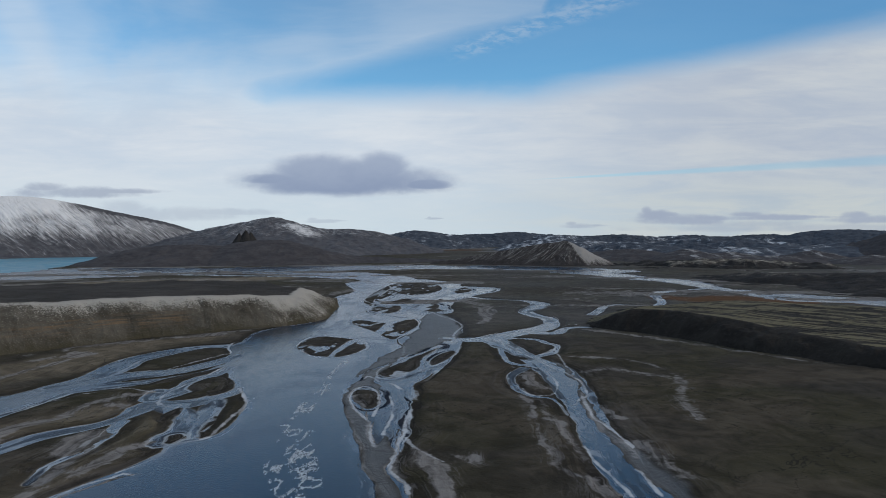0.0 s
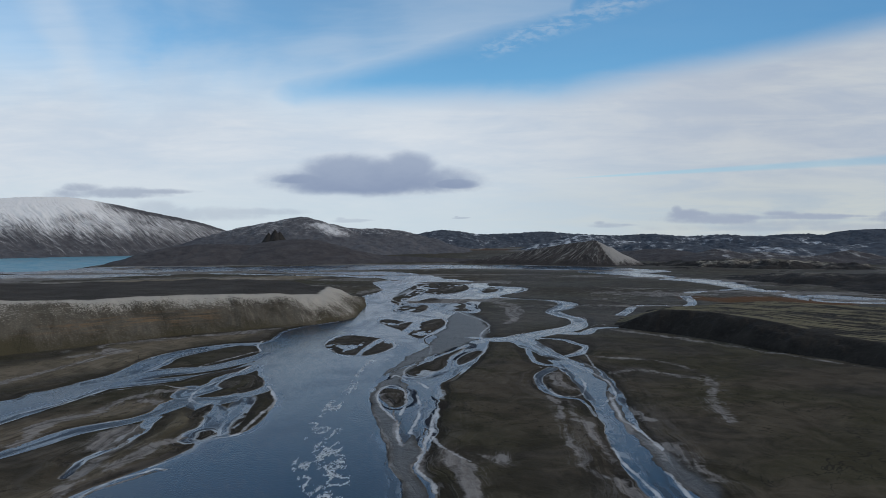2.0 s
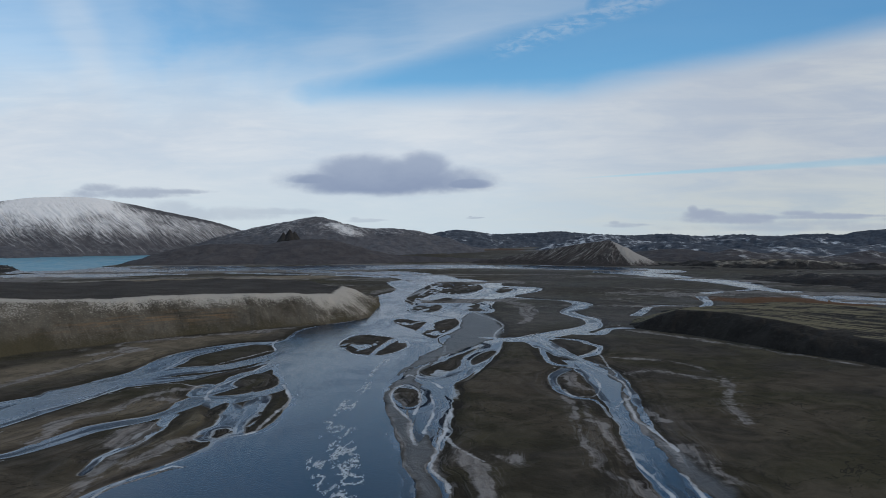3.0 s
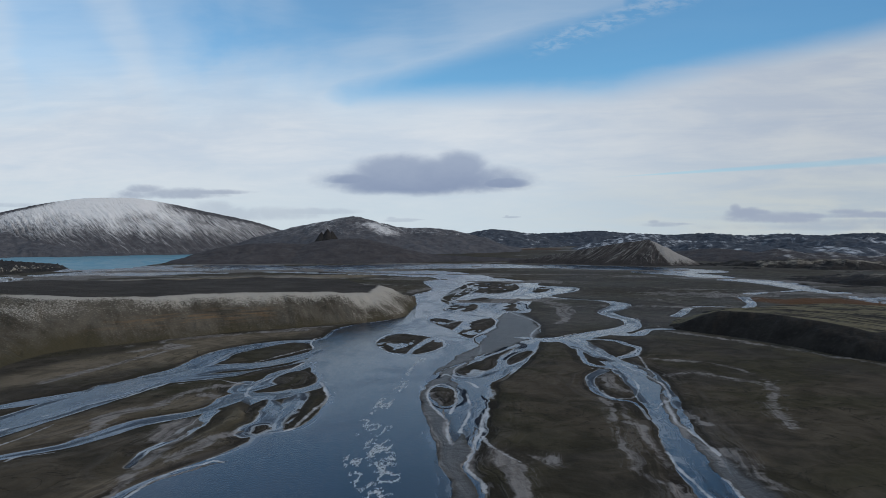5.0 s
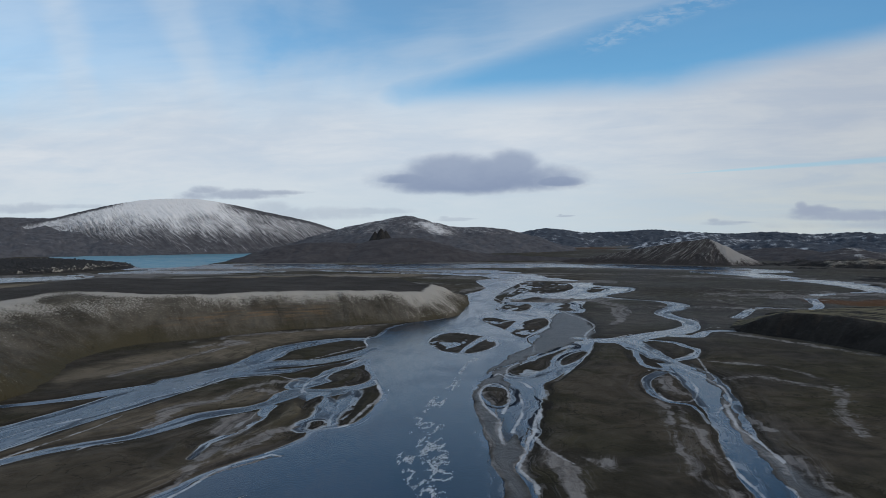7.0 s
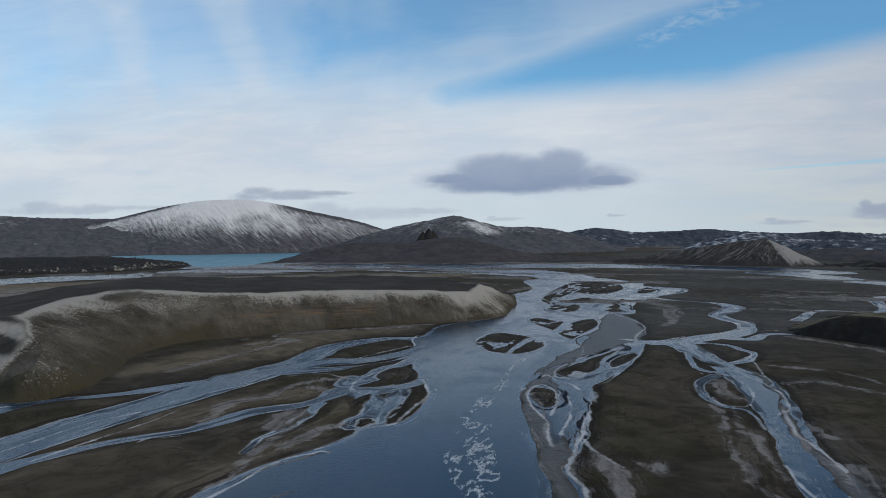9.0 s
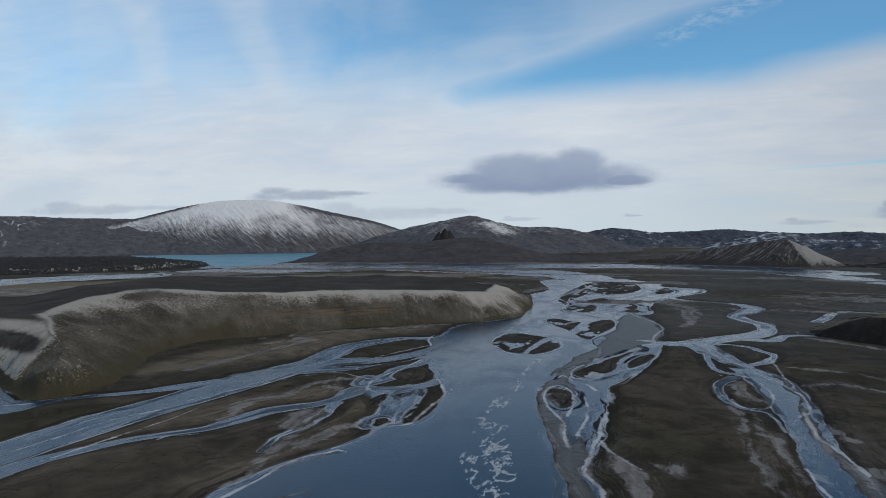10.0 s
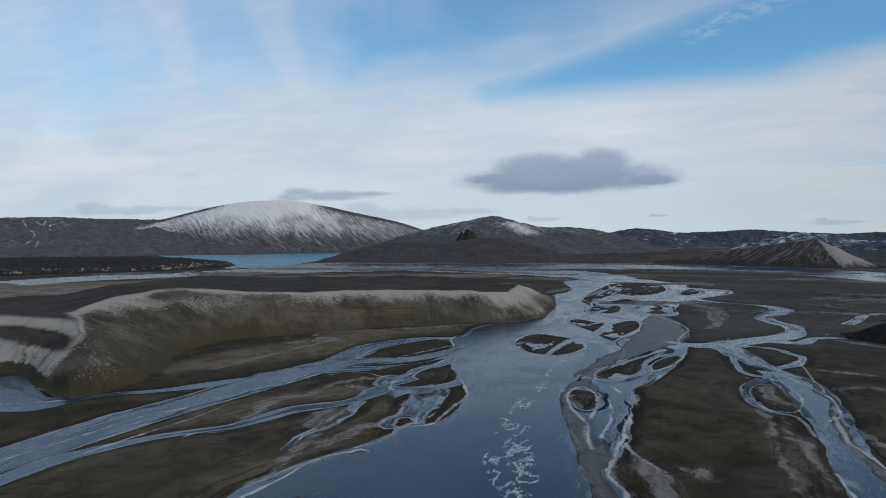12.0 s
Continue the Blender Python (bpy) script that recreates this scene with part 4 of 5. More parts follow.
rime_f = field(fx + 0.5 * jag, fy + 0.6 * jag, RIMES)
dry_f = np.max([amount * step(field(fx + 3 * jag, fy + 4 * jag, [loop]), -10, 14) for loop, amount in DRY], axis=0)
# the wide plain beyond the fork has its grazing-light paleness painted in
silt_glare_f = np.maximum(silt_glare_f, (1 - rust_f) * (0.26 + 0.14 * fbm(fx, fy, 160.0, 4, 0.6)).clip(0, 0.34) * step(fr, 420, 620) * step(fa, 4, -4))
land_z = 0.15 + 0.8 * step(-wet, 0, 9) + 0.35 * fbm(fx, fy, 35.0, 4) * step(-wet, 2, 20)
land_z = land_z + 0.10 * fbm(fx, fy, 5.0, 3) * step(-wet, 1, 6) + rise(fx, fy)
gz = np.where(wet > 0, np.maximum(-1.2, -0.25 - wet * 0.15), land_z)
gz = np.where(silt_glare_f > 0.35, np.maximum(gz, 0.05 + 0.03 * jag), gz)
gz = np.where(crust_f > 0.2, np.maximum(gz, 0.06), gz)
gz = np.where((np.abs(wet) <= 1.0) & (silt_glare_f <= 0.35) & (crust_f < 0), -0.25 + (1.0 - wet) * 0.22, gz)
lake_in = field(fx, fy, [POOLS[5]]) > -1.5
gz = np.where(lake_in & (wet > -1.5), -1.0, gz)
ground = sheet_mesh("ground", gx, gy, gz.reshape(shape), SAND, wrap=True, bank=-wet, silt=silt_glare_f, crust=crust_f, run=run, rust=rust_f, rime=rime_f, dry=dry_f)
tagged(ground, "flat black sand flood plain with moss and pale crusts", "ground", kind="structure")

bar_in, bar_run, _ = field(fx + jag * 0.5, fy + jag * 0.6, [bar_[0] for bar_ in BARS], True)
around = bar_in > -np.abs(wet)
water_bank = np.where(around & (wet > 0), bar_in, -wet)
water_run = np.where(around, bar_run + 4000.0, run)
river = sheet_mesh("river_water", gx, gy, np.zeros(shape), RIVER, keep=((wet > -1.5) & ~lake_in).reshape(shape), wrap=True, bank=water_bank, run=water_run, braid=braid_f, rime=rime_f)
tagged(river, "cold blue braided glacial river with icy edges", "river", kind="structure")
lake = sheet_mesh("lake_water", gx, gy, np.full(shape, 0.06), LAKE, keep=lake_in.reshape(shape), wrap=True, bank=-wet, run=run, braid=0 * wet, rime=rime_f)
tagged(lake, "calm turquoise lake below the mountain", "lake", kind="structure")

# ---- gravel bars in the braids ----
for (loop, after) in BARS:
    line = loop[1]
    az = np.degrees(np.arctan2(-line[:, 0], line[:, 1]))
    rr = np.hypot(line[:, 0], line[:, 1])
    bx, by = fan(az.min() - 0.3, az.max() + 0.3, 0.06, rings(rr.min() * 0.97, rr.max() * 1.03, 0.9))
    qx, qy = bx.ravel(), by.ravel()
    jag = ragged(qx, qy)
    near, brun, _ = field(qx + jag * 0.5, qy + jag * 0.6, [loop], True)
    near = np.minimum(near, -field(qx + jag * 0.6, qy + jag * 0.6, POOLS[after:])) if POOLS[after:] else near
    # shallow ponds lie in the bars
    warp = fbm(qx + 300, qy, 22.0, 3)
    pond = fbm(qx + 5 * warp, (qy + 9 * warp) * 0.38, 9.0, 3, 0.55)
    if np.ptp(line, axis=0).max() > 60:
        near = np.minimum(near, 7.0 * (0.42 - pond))
    top = -0.3 + 0.42 * step(near, -1.2, 0.5) + 0.7 * step(near, 0, 7) + 0.12 * fbm(qx, qy, 5.0, 3) * step(near, 0.5, 4)
    cr = field(qx + 2 * jag, qy + jag, CRUSTS)
    ob = sheet_mesh("gravel_bar", bx, by, top.reshape(bx.shape), BAR_SAND, keep=(near > -1.2).reshape(bx.shape), bank=near,
                    silt=np.zeros(qx.shape), crust=cr, run=brun, rust=np.zeros(qx.shape),
                    rime=field(qx + 0.5 * jag, qy + 0.6 * jag, RIMES), dry=np.zeros(qx.shape))
    tagged(ob, "dark gravel bar with icy rim in the river", "gravel bar", "gravel bars in the river")

# ---- hills ----


def hill(name, label, crest, fall, mat, gully=0.0, gully_len=40.0, rough=4.0, snow=0.0, snow_low=0.0, snow_high=1e4, round_top=12.0,
         turn=0.07, group="", bed=-3.0, lean=0.0, spread_from=None, pale_side=None, rows=110, groove_from=(5, 70), fan_out=300.0, frost=None, trails=()):
    """A hill round a crest line of (x, y, z), falling away at the slope 'fall', cut by gullies."""
    c = smooth(crest, False, 6)
    reach = max((c[:, 2].max() + 2 * rough) / fall * 1.2, 60)
    az = np.degrees(np.arctan2(-c[:, 0], c[:, 1]))
    rr = np.hypot(c[:, 0], c[:, 1])
    spread = np.degrees(reach / rr.min())
    lo, hi = max(rr.min() - reach, 900), min(rr.max() + reach * 0.45, 4970)
    x, y = fan(max(az.min() - spread, -46), min(az.max() + spread, 64), turn, np.linspace(lo, hi, rows))
    d = np.full(x.shape, 1e9)
    z = np.full(x.shape, -1e9)
    for i in range(len(c) - 1):
        (ax, ay, az_), (bx, by, bz) = c[i], c[i + 1]
        ll = (bx - ax) ** 2 + (by - ay) ** 2
        s = np.clip(((x - ax) * (bx - ax) + (y - ay) * (by - ay)) / ll, 0, 1)
        e = np.hypot(x - ax - s * (bx - ax), y - ay - s * (by - ay))
        h = az_ + s * (bz - az_) - fall * (np.sqrt(e * e + round_top ** 2) - round_top)
        up = h > z
        z, d = np.where(up, h, z), np.where(up, e, d)
    ex, ey = c[-1, 0] - c[0, 0], c[-1, 1] - c[0, 1]
    en = math.hypot(ex, ey)
    s_at = ((x - c[0, 0]) * ex + (y - c[0, 1]) * ey) / en
    if spread_from is not None:                       # gullies fan out from a summit
        s_at = s_at - (s_at - spread_from * en) * 0.55 * step(d, 0, fan_out)
    s_at = s_at + lean * d + 22 * fbm(x, y, 260.0, 3)
    wob = fbm(x, y, 120.0, 3)
    g = np.abs(lattice(s_at / gully_len + wob * 0.25, d / 900 + 5.0)) + 0.5 * np.abs(lattice(s_at / gully_len * 2.3 + wob * 0.5, d / 500 + 11.0))
    groove = (g - 0.55) * step(d, *groove_from) * step(z, -2, 25)
    z = z + gully * groove + rough * fbm(x, y, 90.0, 5, 0.5) * step(d, 10, 120) + 0.25 * rough * fbm(x, y, 22.0, 3)
    lie = snow * (0.6 + 0.3 * (g - 0.45))
    if pale_side is not None:                         # ash, with sunlight painted in, on one side of a line
        (px0, py0), (px1, py1) = pale_side
        side = ((x - px0) * (py1 - py0) - (y - py0) * (px1 - px0)) / math.hypot(px1 - px0, py1 - py0)
        lie = lie + 0.55 * step(-side, -4, 12)
    if frost is not None:
        lie = lie + frost(np.degrees(np.arctan2(-x, y)), z, d)
    for trail in trails:                              # snow drifted into old trails
        lie = lie + (0.24 + 0.25 * wob) * step(along(x, y, smooth(trail, False, 5))[0] + 4 * wob, 9, 2)
    lie = lie * step(z, snow_low - 15, snow_low + 25) * step(z, snow_high + 40, snow_high)
    ob = sheet_mesh(name, x, y, z, mat, keep=z > bed, snow=lie, run=s_at, down=d)
    return tagged(ob, label, "hill", group)




def mountain_frost(az, z, d):
    """Snow lies thick under the summit, thins down the face and leaves the crest rocks bare."""
    wide = 25 * lattice(az / 1.3, z / 60.0)
    cap = step(z + wide, 150, 215) * step(az + wide * 0.05, 42, 36) * step(az + wide * 0.05, 28.5, 32.0)
    face = 0.2 + 0.5 * step(z, 30, 165) + 0.12 * wide / 25
    bare = step(d, 75, 15) * np.maximum(step(az, 37, 39), step(az, 30, 28.5)) + 0.3 * step(az, 30.2, 27.5) * step(z, 90, 190)
    return face + 0.36 * cap - 0.75 * bare


hill("snow_mountain", "broad cinder mountain streaked with fresh snow",
     [(-2682, 2549, 130), (-2591, 2642, 148), (-2504, 2724, 170), (-2411, 2807, 204), (-2302, 2897, 242), (-2186, 2985, 269), (-2064, 3071, 280), (-1962, 3137, 278), (-1830, 3216, 255), (-1692, 3290, 221), (-1462, 3399, 167), (-1319, 3457, 116), (-1161, 3513, 51)],
     0.5, M_SNOWY, gully=9, gully_len=26.0, rough=4, lean=-0.45, frost=mountain_frost, groove_from=(60, 200), rows=170, turn=0.05)
hill("hill", "long dark cinder hill with thin snow streaks",
     [(-3367, 1968, 154), (-3235, 2178, 166), (-3132, 2324, 174), (-2982, 2514, 181), (-2863, 2648, 174), (-2731, 2784, 174), (-2564, 2939, 169)],
     0.2, M_GREY, gully=4, gully_len=120.0, snow=0.5, snow_low=30, rough=12, round_top=60, rows=160, turn=0.05,
     trails=[[(-2996, 2361), (-2906, 2267), (-2746, 2178), (-2610, 2093), (-2524, 1975), (-2440, 1855)], [(-2524, 2039), (-2449, 1958), (-2394, 1866)], [(-2364, 2141), (-2308, 2077), (-2275, 2001)], [(-2679, 2222), (-2764, 2299), (-2784, 2368)], [(-2890, 2327), (-2767, 2256), (-2840, 2332)]])
hill("volcano", "dark volcanic peak with snow in one gully",
     [(-1257, 3105, 89), (-1162, 3142, 118), (-1051, 3181, 147), (-940, 3215, 167), (-856, 3239, 185), (-800, 3253, 176), (-716, 3273, 152), (-617, 3293, 129), (-491, 3314, 128), (-380, 3328, 119), (-298, 3337, 102), (-230, 3342, 74), (-189, 3345, 43)],
     0.3, M_GREY, gully=6, gully_len=60.0, snow=0.6, snow_low=75, rough=9, spread_from=0.38,
     frost=lambda az, z, d: 0.42 * np.exp(-((az - 10.9 - (z - 75) * 0.03) / 1.1) ** 2) * step(z, 165, 140))
hill("hill", "low black cinder hill beside the lake",
     [(-1090, 1876, -9), (-1026, 1912, 11), (-943, 1954, 45), (-875, 1986, 56), (-805, 2015, 61), (-699, 2054, 57), (-636, 2075, 69), (-555, 2098, 76), (-491, 2114, 67), (-436, 2126, 46), (-372, 2138, 35), (-318, 2147, 24), (-210, 2160, 17), (-87, 2168, 12), (32, 2170, 8)],
     0.33, M_CINDER, gully=2, gully_len=60.0, snow=0.1, rough=4, round_top=25)
hill("crater_cone", "dark ribbed crater cone with one ashy flank painted sunlit",
     [(-25, 2010, 8), (28, 2010, 15), (115, 2007, 29), (202, 2000, 45), (288, 1989, 61), (347, 1980, 68), (377, 1974, 71), (383, 1927, 49), (392, 1874, 24), (402, 1831, 5)],
     0.5, M_CONE, gully=4.5, gully_len=11.0, snow=0.66, rough=0.8, round_top=4, spread_from=0.86, fan_out=170.0, pale_side=((377.0, 1974.0), (402.0, 1831.0)))
hill("rock_crag", "jagged dark rock crag on the hill crest",
     [(-697, 2171, 66), (-688, 2174, 88), (-683, 2175, 97), (-676, 2177, 82), (-668, 2180, 99), (-663, 2182, 108), (-656, 2183, 90), (-648, 2186, 101), (-640, 2188, 84), (-630, 2191, 72), (-617, 2195, 58)],
     1.5, M_LAVA, rough=2.5, round_top=1, turn=0.03)
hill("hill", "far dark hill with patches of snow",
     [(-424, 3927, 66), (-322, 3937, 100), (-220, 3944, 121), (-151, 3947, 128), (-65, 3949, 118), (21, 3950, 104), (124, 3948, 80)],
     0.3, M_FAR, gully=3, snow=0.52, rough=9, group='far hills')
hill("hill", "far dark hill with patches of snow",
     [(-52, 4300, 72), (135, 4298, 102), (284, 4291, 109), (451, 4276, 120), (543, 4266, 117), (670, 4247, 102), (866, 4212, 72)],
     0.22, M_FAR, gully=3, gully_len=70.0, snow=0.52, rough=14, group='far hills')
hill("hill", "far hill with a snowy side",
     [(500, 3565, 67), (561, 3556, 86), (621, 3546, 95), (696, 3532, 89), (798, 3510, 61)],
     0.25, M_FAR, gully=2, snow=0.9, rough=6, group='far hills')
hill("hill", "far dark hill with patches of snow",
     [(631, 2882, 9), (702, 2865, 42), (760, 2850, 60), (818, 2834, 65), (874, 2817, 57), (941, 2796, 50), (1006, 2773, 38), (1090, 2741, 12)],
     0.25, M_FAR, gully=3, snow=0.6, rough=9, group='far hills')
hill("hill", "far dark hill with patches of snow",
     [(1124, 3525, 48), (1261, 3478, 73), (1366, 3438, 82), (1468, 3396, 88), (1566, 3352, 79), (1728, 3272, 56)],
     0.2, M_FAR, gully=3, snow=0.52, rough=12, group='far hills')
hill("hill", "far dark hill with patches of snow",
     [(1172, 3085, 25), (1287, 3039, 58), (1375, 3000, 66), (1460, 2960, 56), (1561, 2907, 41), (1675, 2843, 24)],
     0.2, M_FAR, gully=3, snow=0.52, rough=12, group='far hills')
hill("mesa", "far flat-topped mesa tinted haze blue",
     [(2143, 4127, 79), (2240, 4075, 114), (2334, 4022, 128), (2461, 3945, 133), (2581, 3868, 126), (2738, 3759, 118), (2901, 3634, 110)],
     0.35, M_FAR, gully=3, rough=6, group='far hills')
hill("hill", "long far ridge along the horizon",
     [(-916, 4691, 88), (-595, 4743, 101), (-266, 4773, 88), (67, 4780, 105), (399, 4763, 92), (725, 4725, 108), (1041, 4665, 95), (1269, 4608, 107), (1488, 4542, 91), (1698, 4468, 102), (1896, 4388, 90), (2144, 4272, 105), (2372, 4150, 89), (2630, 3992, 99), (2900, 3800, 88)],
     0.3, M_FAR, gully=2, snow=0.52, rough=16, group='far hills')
hill("hill", "dark hill with a steep bare side",
     [(1633, 2635, 24), (1690, 2599, 56), (1736, 2568, 86), (1782, 2537, 110), (1853, 2485, 131), (1959, 2403, 137)],
     0.4, M_CINDER, gully=4, rough=6, group='far hills')
hill("lava_field", "rough black lava field with pale patches",
     [(490, 1418, -7), (537, 1379, 0), (585, 1327, 4), (614, 1202, 15), (668, 1150, 17), (732, 1110, 20), (802, 1061, 23)],
     0.1, M_LAVA, gully=2, gully_len=50.0, snow=0.55, rough=6.5, group='lava fields')
hill("lava_field", "rough black lava field with pale patches",
     [(608, 1905, 10), (682, 1880, 16), (753, 1853, 20), (860, 1806, 20), (946, 1762, 15)],
     0.12, M_LAVA, gully=3, gully_len=70.0, snow=0.72, rough=12, group='lava fields')

# low snow-patched hills scattered over the far country
pick = random.Random(11)
for n in range(60):
    a, r = radians(pick.uniform(9, 37)), pick.uniform(2250, 4300)
    w, h = pick.uniform(50, 200), pick.uniform(12, 42) * (0.5 + r / 5000)
    cx, cy = r * math.sin(a), r * math.cos(a)
    base = float(rise(np.array([cx]), np.array([cy]))[0])
    swing = pick.uniform(-0.5, 0.5)
    pts = [(cx + k * w * math.cos(swing), cy + k * w * math.sin(swing), base + h * (1 - 0.7 * abs(k)) + pick.uniform(-4, 4)) for k in (-1, -0.4, 0.2, 1)]
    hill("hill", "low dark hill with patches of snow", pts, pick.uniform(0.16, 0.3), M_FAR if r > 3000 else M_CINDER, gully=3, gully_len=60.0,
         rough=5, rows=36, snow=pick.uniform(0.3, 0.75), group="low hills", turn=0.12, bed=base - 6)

# ---- bluffs beside the river ----


def bluff(front, rear, fall, rear_fall, high, az_range, r_range, px=0.9, turn=0.05, flank=None, flank_fall=0.5, soft_face=1.9):
    """A flat-topped bluff between a front and a rear foot line; fall and high depend on the bearing."""
    f, r = smooth(front, False, 6), smooth(rear, False, 6)
    x, y = fan(*az_range, turn, rings(*r_range, px))
    az = np.degrees(np.arctan2(-x, y))
    w = fbm(x, y, 30.0, 4)
    qx, qy = x + 2.5 * w, y + 2.5 * fbm(x + 90, y, 30.0, 4)
    df, s_at = along(qx, qy, f)
    dr = along(qx, qy, r)[0]
    edge = [f] if flank is None else [f, np.array(flank, float)]
    ins = inside(x.ravel(), y.ravel(), np.vstack(edge + [r[::-1]])).reshape(x.shape)
    if flank is not None:
        dk = along(qx, qy, np.array(flank, float))[0] * flank_fall / fall(az)
        df0 = df
        s_at, df = np.where(dk < df, s_at + qx * 0.5, s_at), -0.5 * np.logaddexp(-2 * df / 5, -2 * dk / 5) * 5
    df = np.where(ins, df, -np.abs(df))
    on_flank = np.zeros(x.shape) if flank is None else step(df0 - dk, -5, 5)
    top, slope = high(az), fall(az)
    rim_at = top / slope
    lift = np.where(df > 0, top * (1 - np.exp(-soft_face * (np.maximum(df, 0) / rim_at) ** 1.25)) / (1 - math.exp(-soft_face)), df * 0.5)
    lift = np.where(df > rim_at, top, lift)
    if rear_fall is None:                  # the back falls away evenly to its foot
        z = np.minimum(lift, np.where(ins, top * 1.12 * (dr / (dr + np.abs(df) + 1e-6)) ** 0.8, -3))
    else:
        z = np.minimum(lift, np.where(ins, rear_fall * dr, -3))
    rill = np.abs(lattice(s_at / 9.0 + 0.4 * w, df / 60.0))
    face = step(df, 1, 8) * step(df, rim_at * 1.1, rim_at * 0.7)
    z = z + (rill - 0.4) * 1.6 * face + 0.8 * w * step(df, 3, 15) + (0.3 * fbm(x, y, 6.0, 3) + 1.1 * fbm(x, y, 14.0, 4, 0.6)) * face
    rim = np.exp(-((df - rim_at * 0.97) / (rim_at * 0.10 + 0.8)) ** 2)
    crest_line = np.zeros(x.shape) if flank is None else np.exp(-((df0 - dk) / 6.0) ** 2)
    return x, y, z, df, rim_at, rim, rill, ins, az, s_at, on_flank, crest_line


x, y, z, df, rim_at, rim, rill, ins, az, s_at, on_flank, crest_line = bluff(
    [(-122, 758), (-116, 667), (-118.2, 632), (-140.3, 593), (-182, 550), (-224.3, 521), (-259.9, 484), (-289.4, 445), (-311, 417), (-316, 391), (-307, 356), (-286.1, 317), (-272.6, 285.8), (-270.9, 259.9), (-276.6, 247.9), (-289.4, 241.1), (-312, 249.9)],
    [(-134.8, 794), (-163.3, 852), (-208.3, 880), (-289.6, 876), (-366, 851), (-432, 805), (-495, 762), (-549, 713), (-587, 652), (-603, 580), (-600, 504), (-612, 453), (-652, 380)],
    lambda a: 0.62 - 0.24 * step(a, 36, 43), 0.35, lambda a: np.interp(a, [13, 20, 34, 41, 46, 50], [24, 29, 31, 37, 33, 27]), (9.0, 58.0), (300, 1150),
    flank=[(-312, 249.9), (-339, 266.3), (-365, 276.4), (-407, 279.5), (-463, 269.6)], flank_fall=0.6)
nx, ny = -272.0, 262.0                     # a rocky knoll at the foot of the nose
w_top = fbm(x, y, 26.0, 3)
knoll = np.exp(-((x - nx) ** 2 + (y - ny) ** 2) / 34.0 ** 2) * step(df, 0, 10)
z = z + (5.0 + 2.2 * fbm(x, y, 9.0, 4, 0.6)) * knoll
hollow = np.exp(-((az - 41.8) / 1.6) ** 2) * step(df, rim_at * 0.6, rim_at * 0.8)
high_face = step(df, rim_at * 0.25, rim_at * 0.8) * step(df, rim_at * 1.12, rim_at * 0.95)
lie = 0.5 * rim * (1 - on_flank) + (0.50 + 0.22 * fbm(x, y, 40.0, 3)) * high_face * (1 - 0.9 * hollow)
lie = lie + 0.7 * crest_line * step(z, 5, 16) + 0.34 * knoll
lie = lie + 0.16 * step(az, 37, 40) * step(df, rim_at * 0.05, rim_at * 0.5) * step(az, 50, 45) * (1 - on_flank) * (1 - hollow)
lie = lie + 0.45 * step(az, 17.0, 13.5) * step(df, 1, 6)
upper = step(z, 20, 22.5) * step(z, 27.5, 25)
band = step(z + w_top, 17, 13) * step(z, 3, 6) + upper
lie = lie + on_flank * band * (0.66 + 0.8 * np.abs(lattice((x + 0.6 * y) / 5.0, (y - 0.6 * x) / 16.0)))
strata = step(az, 20, 23) * step(az, 37, 31) * np.exp(-((z - 14) / 4.0) ** 2) * step(df, rim_at, rim_at * 0.8)
flat = np.maximum(step(df, rim_at * 0.98, rim_at * 1.12), on_flank * step(z + w_top, 13, 17)) * (1 - upper * on_flank)
bl = thing("bluff", "steep mossy river bluff with frosted rim and black top", "bluff")
for nm, which in (("slope", df < rim_at * 1.3), ("flat_top", df >= rim_at * 1.3)):
    ob = sheet_mesh(nm, x, y, z, M_BLUFF, keep=ins & which, whole=nm == "flat_top", bar_cells=None if nm == "flat_top" else ~which,
                    snow=lie, top=flat, strata=strata, run=s_at, down=df + 11 * step(az, 37, 33))
    ob.parent = bl
x, y, z, df, rim_at, rim, rill, ins, az, s_at, on_flank, crest_line = bluff(
    [(130.7, 594), (136.1, 565), (151.1, 548), (184.6, 508), (220.5, 446), (265.2, 387), (293.2, 347)],
    [(151.8, 653), (198.7, 720), (265.6, 768), (353, 816), (431, 801), (508, 742), (592, 702)],
    lambda a: 0.6 + 0 * a, None, lambda a: (20 - 10 * np.clip((-a - 20) / 15, 0, 1)) * (0.05 + 0.95 * step(-a, 12.0, 17.0)), (-42.0, -10.0), (330, 900))
rib = np.abs(lattice(np.hypot(x, y) / 6.5 + 2.2 * fbm(x, y, 60.0, 4), x / 70.0))
lie = step(df, rim_at * 0.98, rim_at * 1.25) * (0.22 + 1.0 * rib)
z = z + 0.8 * rib * step(df, rim_at, rim_at * 1.5)
rd = thing("ridge", "dark scree ridge, front painted in shade, with a ribbed mossy back", "ridge")
for nm, which in (("scree_slope", df < rim_at * 1.1), ("back_slope", df >= rim_at * 1.1)):
    ob = sheet_mesh(nm, x, y, z, M_RIDGE, keep=ins & which, whole=nm == "back_slope", bar_cells=None if nm == "back_slope" else ~which,
                    snow=lie, run=s_at, down=df)
    ob.parent = rd
x, y, z, df, rim_at, rim, rill, ins, az, s_at, on_flank, crest_line = bluff(
    [(-1322, 754), (-1305, 856), (-1270, 941), (-1213, 1020), (-1150, 1107), (-1100, 1222), (-1069, 1344), (-1121, 1491)],
    [(-3017, 1721), (-2831, 1858), (-2448, 2061), (-1822, 2025), (-1322, 1717)],
    lambda a: 0.22 + 0 * a, 0.03, lambda a: 8 - 4 * step(a, 41, 37), (35.0, 60.0), (1050, 2700), px=0.5, turn=0.06)
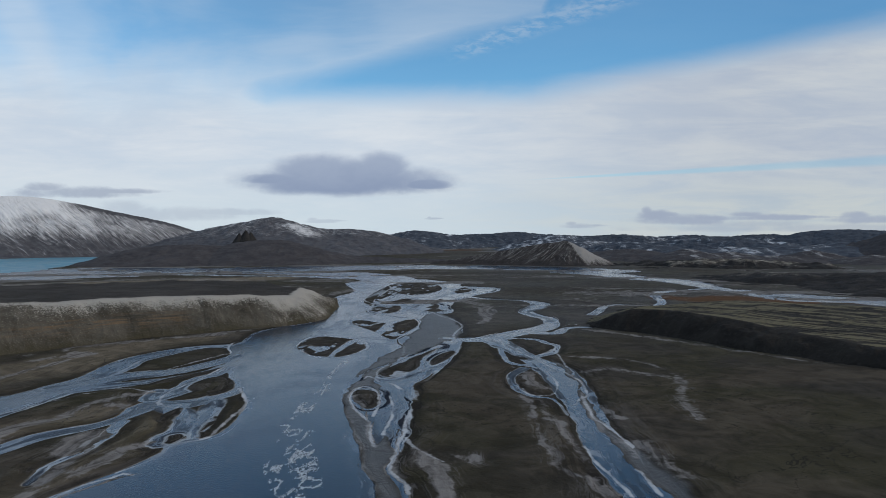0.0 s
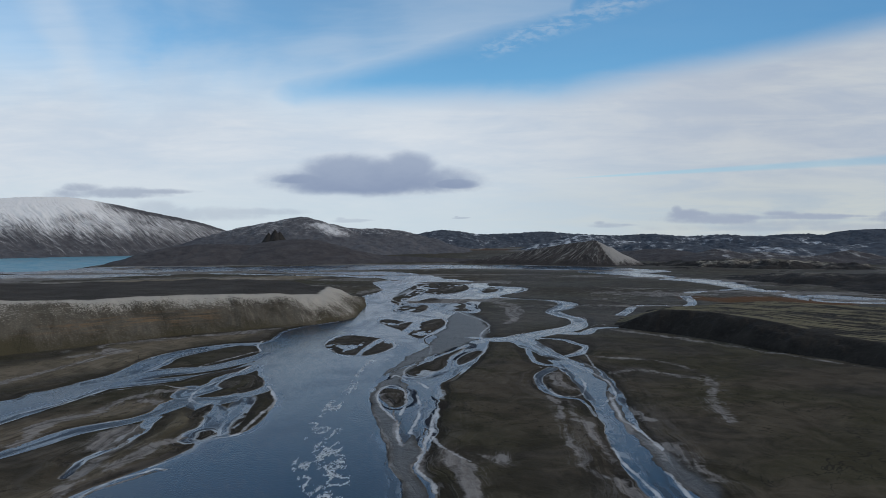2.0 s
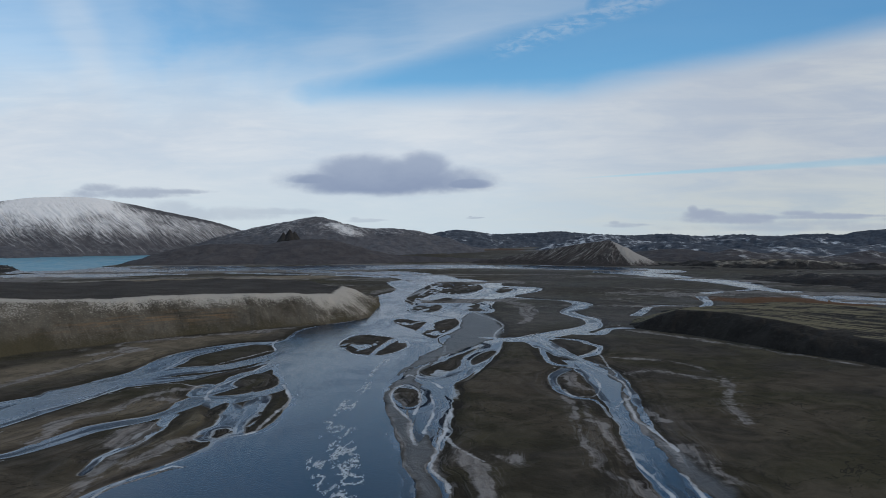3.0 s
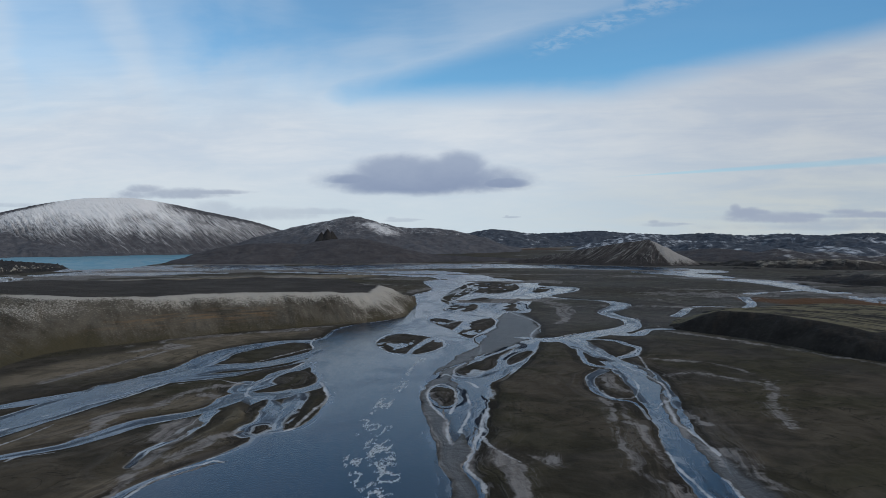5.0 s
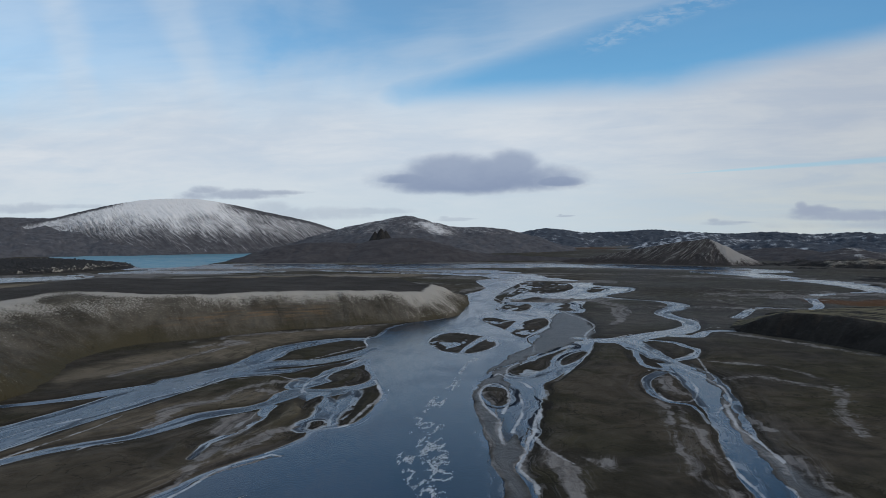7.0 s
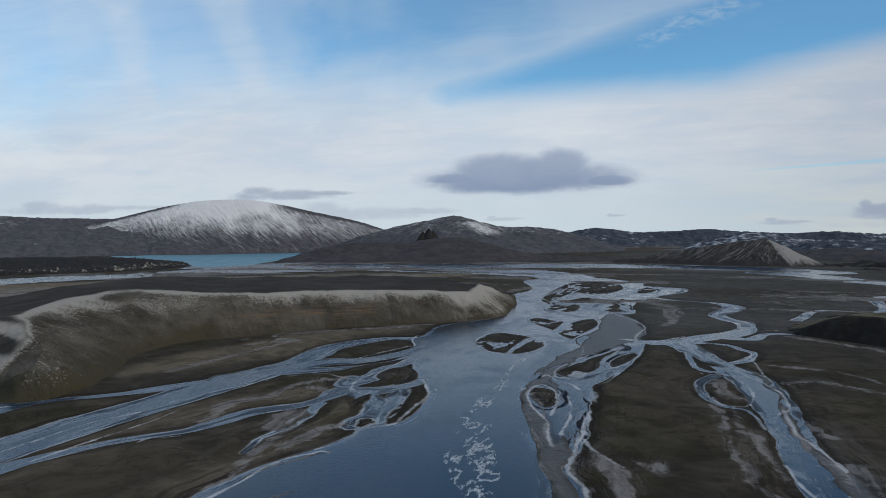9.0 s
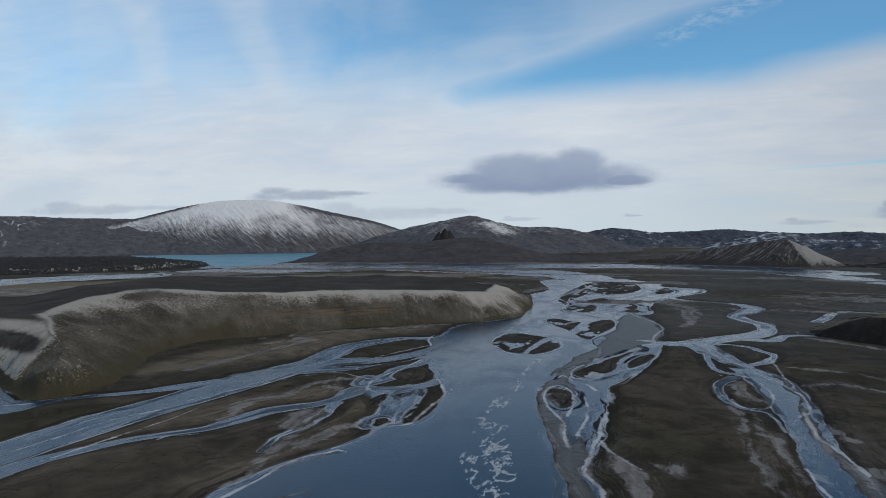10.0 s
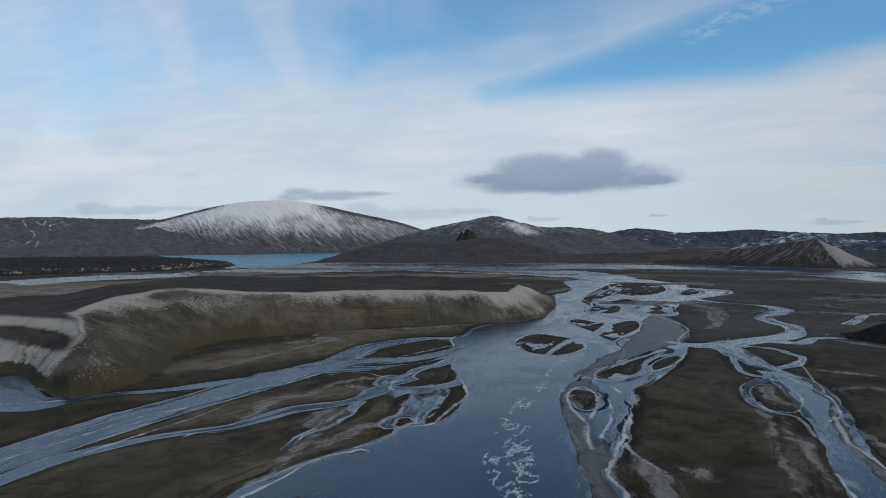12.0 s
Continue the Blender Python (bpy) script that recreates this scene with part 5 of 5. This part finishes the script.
hum = np.abs(fbm(x, y * 0.6, 8.0, 4, 0.65))
z = z + 4.5 * (hum - 0.3) * step(df, 5, 25)
lie = (0.02 + 0.8 * hum) * step(df, 4, 18) * step(df, 130, 60) - 0.1
lb = sheet_mesh("lava_bank", x, y, z, M_LAVA, keep=ins, snow=lie, run=s_at, down=df)
tagged(lb, "low black lava bank edged with pale crust", "lava bank")


# ---- broken ice drifting on the main stream ----
M_FLOE, ft, fb, fg = material("broken_ice")
fleck = grain(ft, fg.outputs["Position"], 1.4, 4)
put(ft, fb, "Base Color", mix(ft, fleck.ramp(0.3, 0.7), (0.22, 0.26, 0.30), (0.42, 0.46, 0.50)))
put(ft, fb, "Roughness", 0.55)
put(ft, fb, "Specular IOR Level", 0.3)


def floes(trails, count, seed):
    """Many thin crooked plates of ice along the trails, crowded where the eddies gather them."""
    rng = np.random.RandomState(seed)
    verts, faces = [], []
    lines = [smooth(t, False, 6) for t in trails]
    share = np.array([np.hypot(*np.diff(l[:, :2], axis=0).T).sum() * l[:, 2].mean() for l in lines])
    share = share / share.sum()
    for _ in range(count):
        l = lines[rng.choice(len(lines), p=share)]
        k = rng.randint(len(l) - 1)
        s = rng.rand()
        p = l[k] * (1 - s) + l[k + 1] * s
        x, y = p[0] + p[2] * rng.uniform(-1, 1), p[1] + p[2] * rng.uniform(-1, 1)
        eddy = lattice(np.array([x / 3.2]), np.array([y / 7.0]))[0] + 0.35 * lattice(np.array([x / 1.1]), np.array([y / 2.4]))[0]
        if abs(eddy) > 0.05 + 0.32 * rng.rand() ** 2:
            continue
        size = 0.07 + 0.26 * rng.rand() ** 2.2
        n, a0, base = rng.randint(5, 8), rng.rand() * 6.3, len(verts)
        lift = rng.uniform(0.01, 0.09)
        for ring in (lift, -0.05):
            for i in range(n):
                a = a0 + 6.283 * i / n
                w = size * (0.65 + 0.5 * rng.rand())
                verts.append((x + 0.7 * w * math.cos(a), y + 1.5 * w * math.sin(a), ring))
        faces.append(tuple(range(base, base + n)))
        faces += [(base + n + i, base + n + (i + 1) % n, base + (i + 1) % n, base + i) for i in range(n)]
    me = bpy.data.meshes.new("ice_floes")
    me.from_pydata(verts, [], faces)
    me.update()
    me.materials.append(M_FLOE)
    return tagged(new("ice_floes", me), "pale broken ice drifting in a broken line", "ice", kind="stuff")


floes(([(-63.2, 420, 1.8), (-64.6, 401, 1.8), (-65.7, 372, 1.3), (-62.4, 341, 2.4), (-64.5, 329, 2.3)],
       [(-65.3, 312, 3.8), (-64.7, 296.8, 3.6), (-65.4, 283, 2.5)],
       [(-68.1, 278.6, 2.0), (-59.3, 266.4, 5.1), (-56, 256.6, 4.5)],
       [(-64.6, 255.2, 1.8), (-61.8, 248.2, 1.3)],
       [(-55.3, 248.2, 4.4), (-52.4, 235.3, 5.0), (-47.3, 221, 4.3), (-43.2, 208.3, 3.7), (-41.3, 197, 3.8)],
       [(-61.2, 229.4, 2.8), (-58, 221, 3.1)],
       [(-55.9, 213.2, 1.9), (-52.2, 206, 2.5), (-47.2, 200, 3.2), (-42.6, 190.8, 3.3)]), 30000, 5)
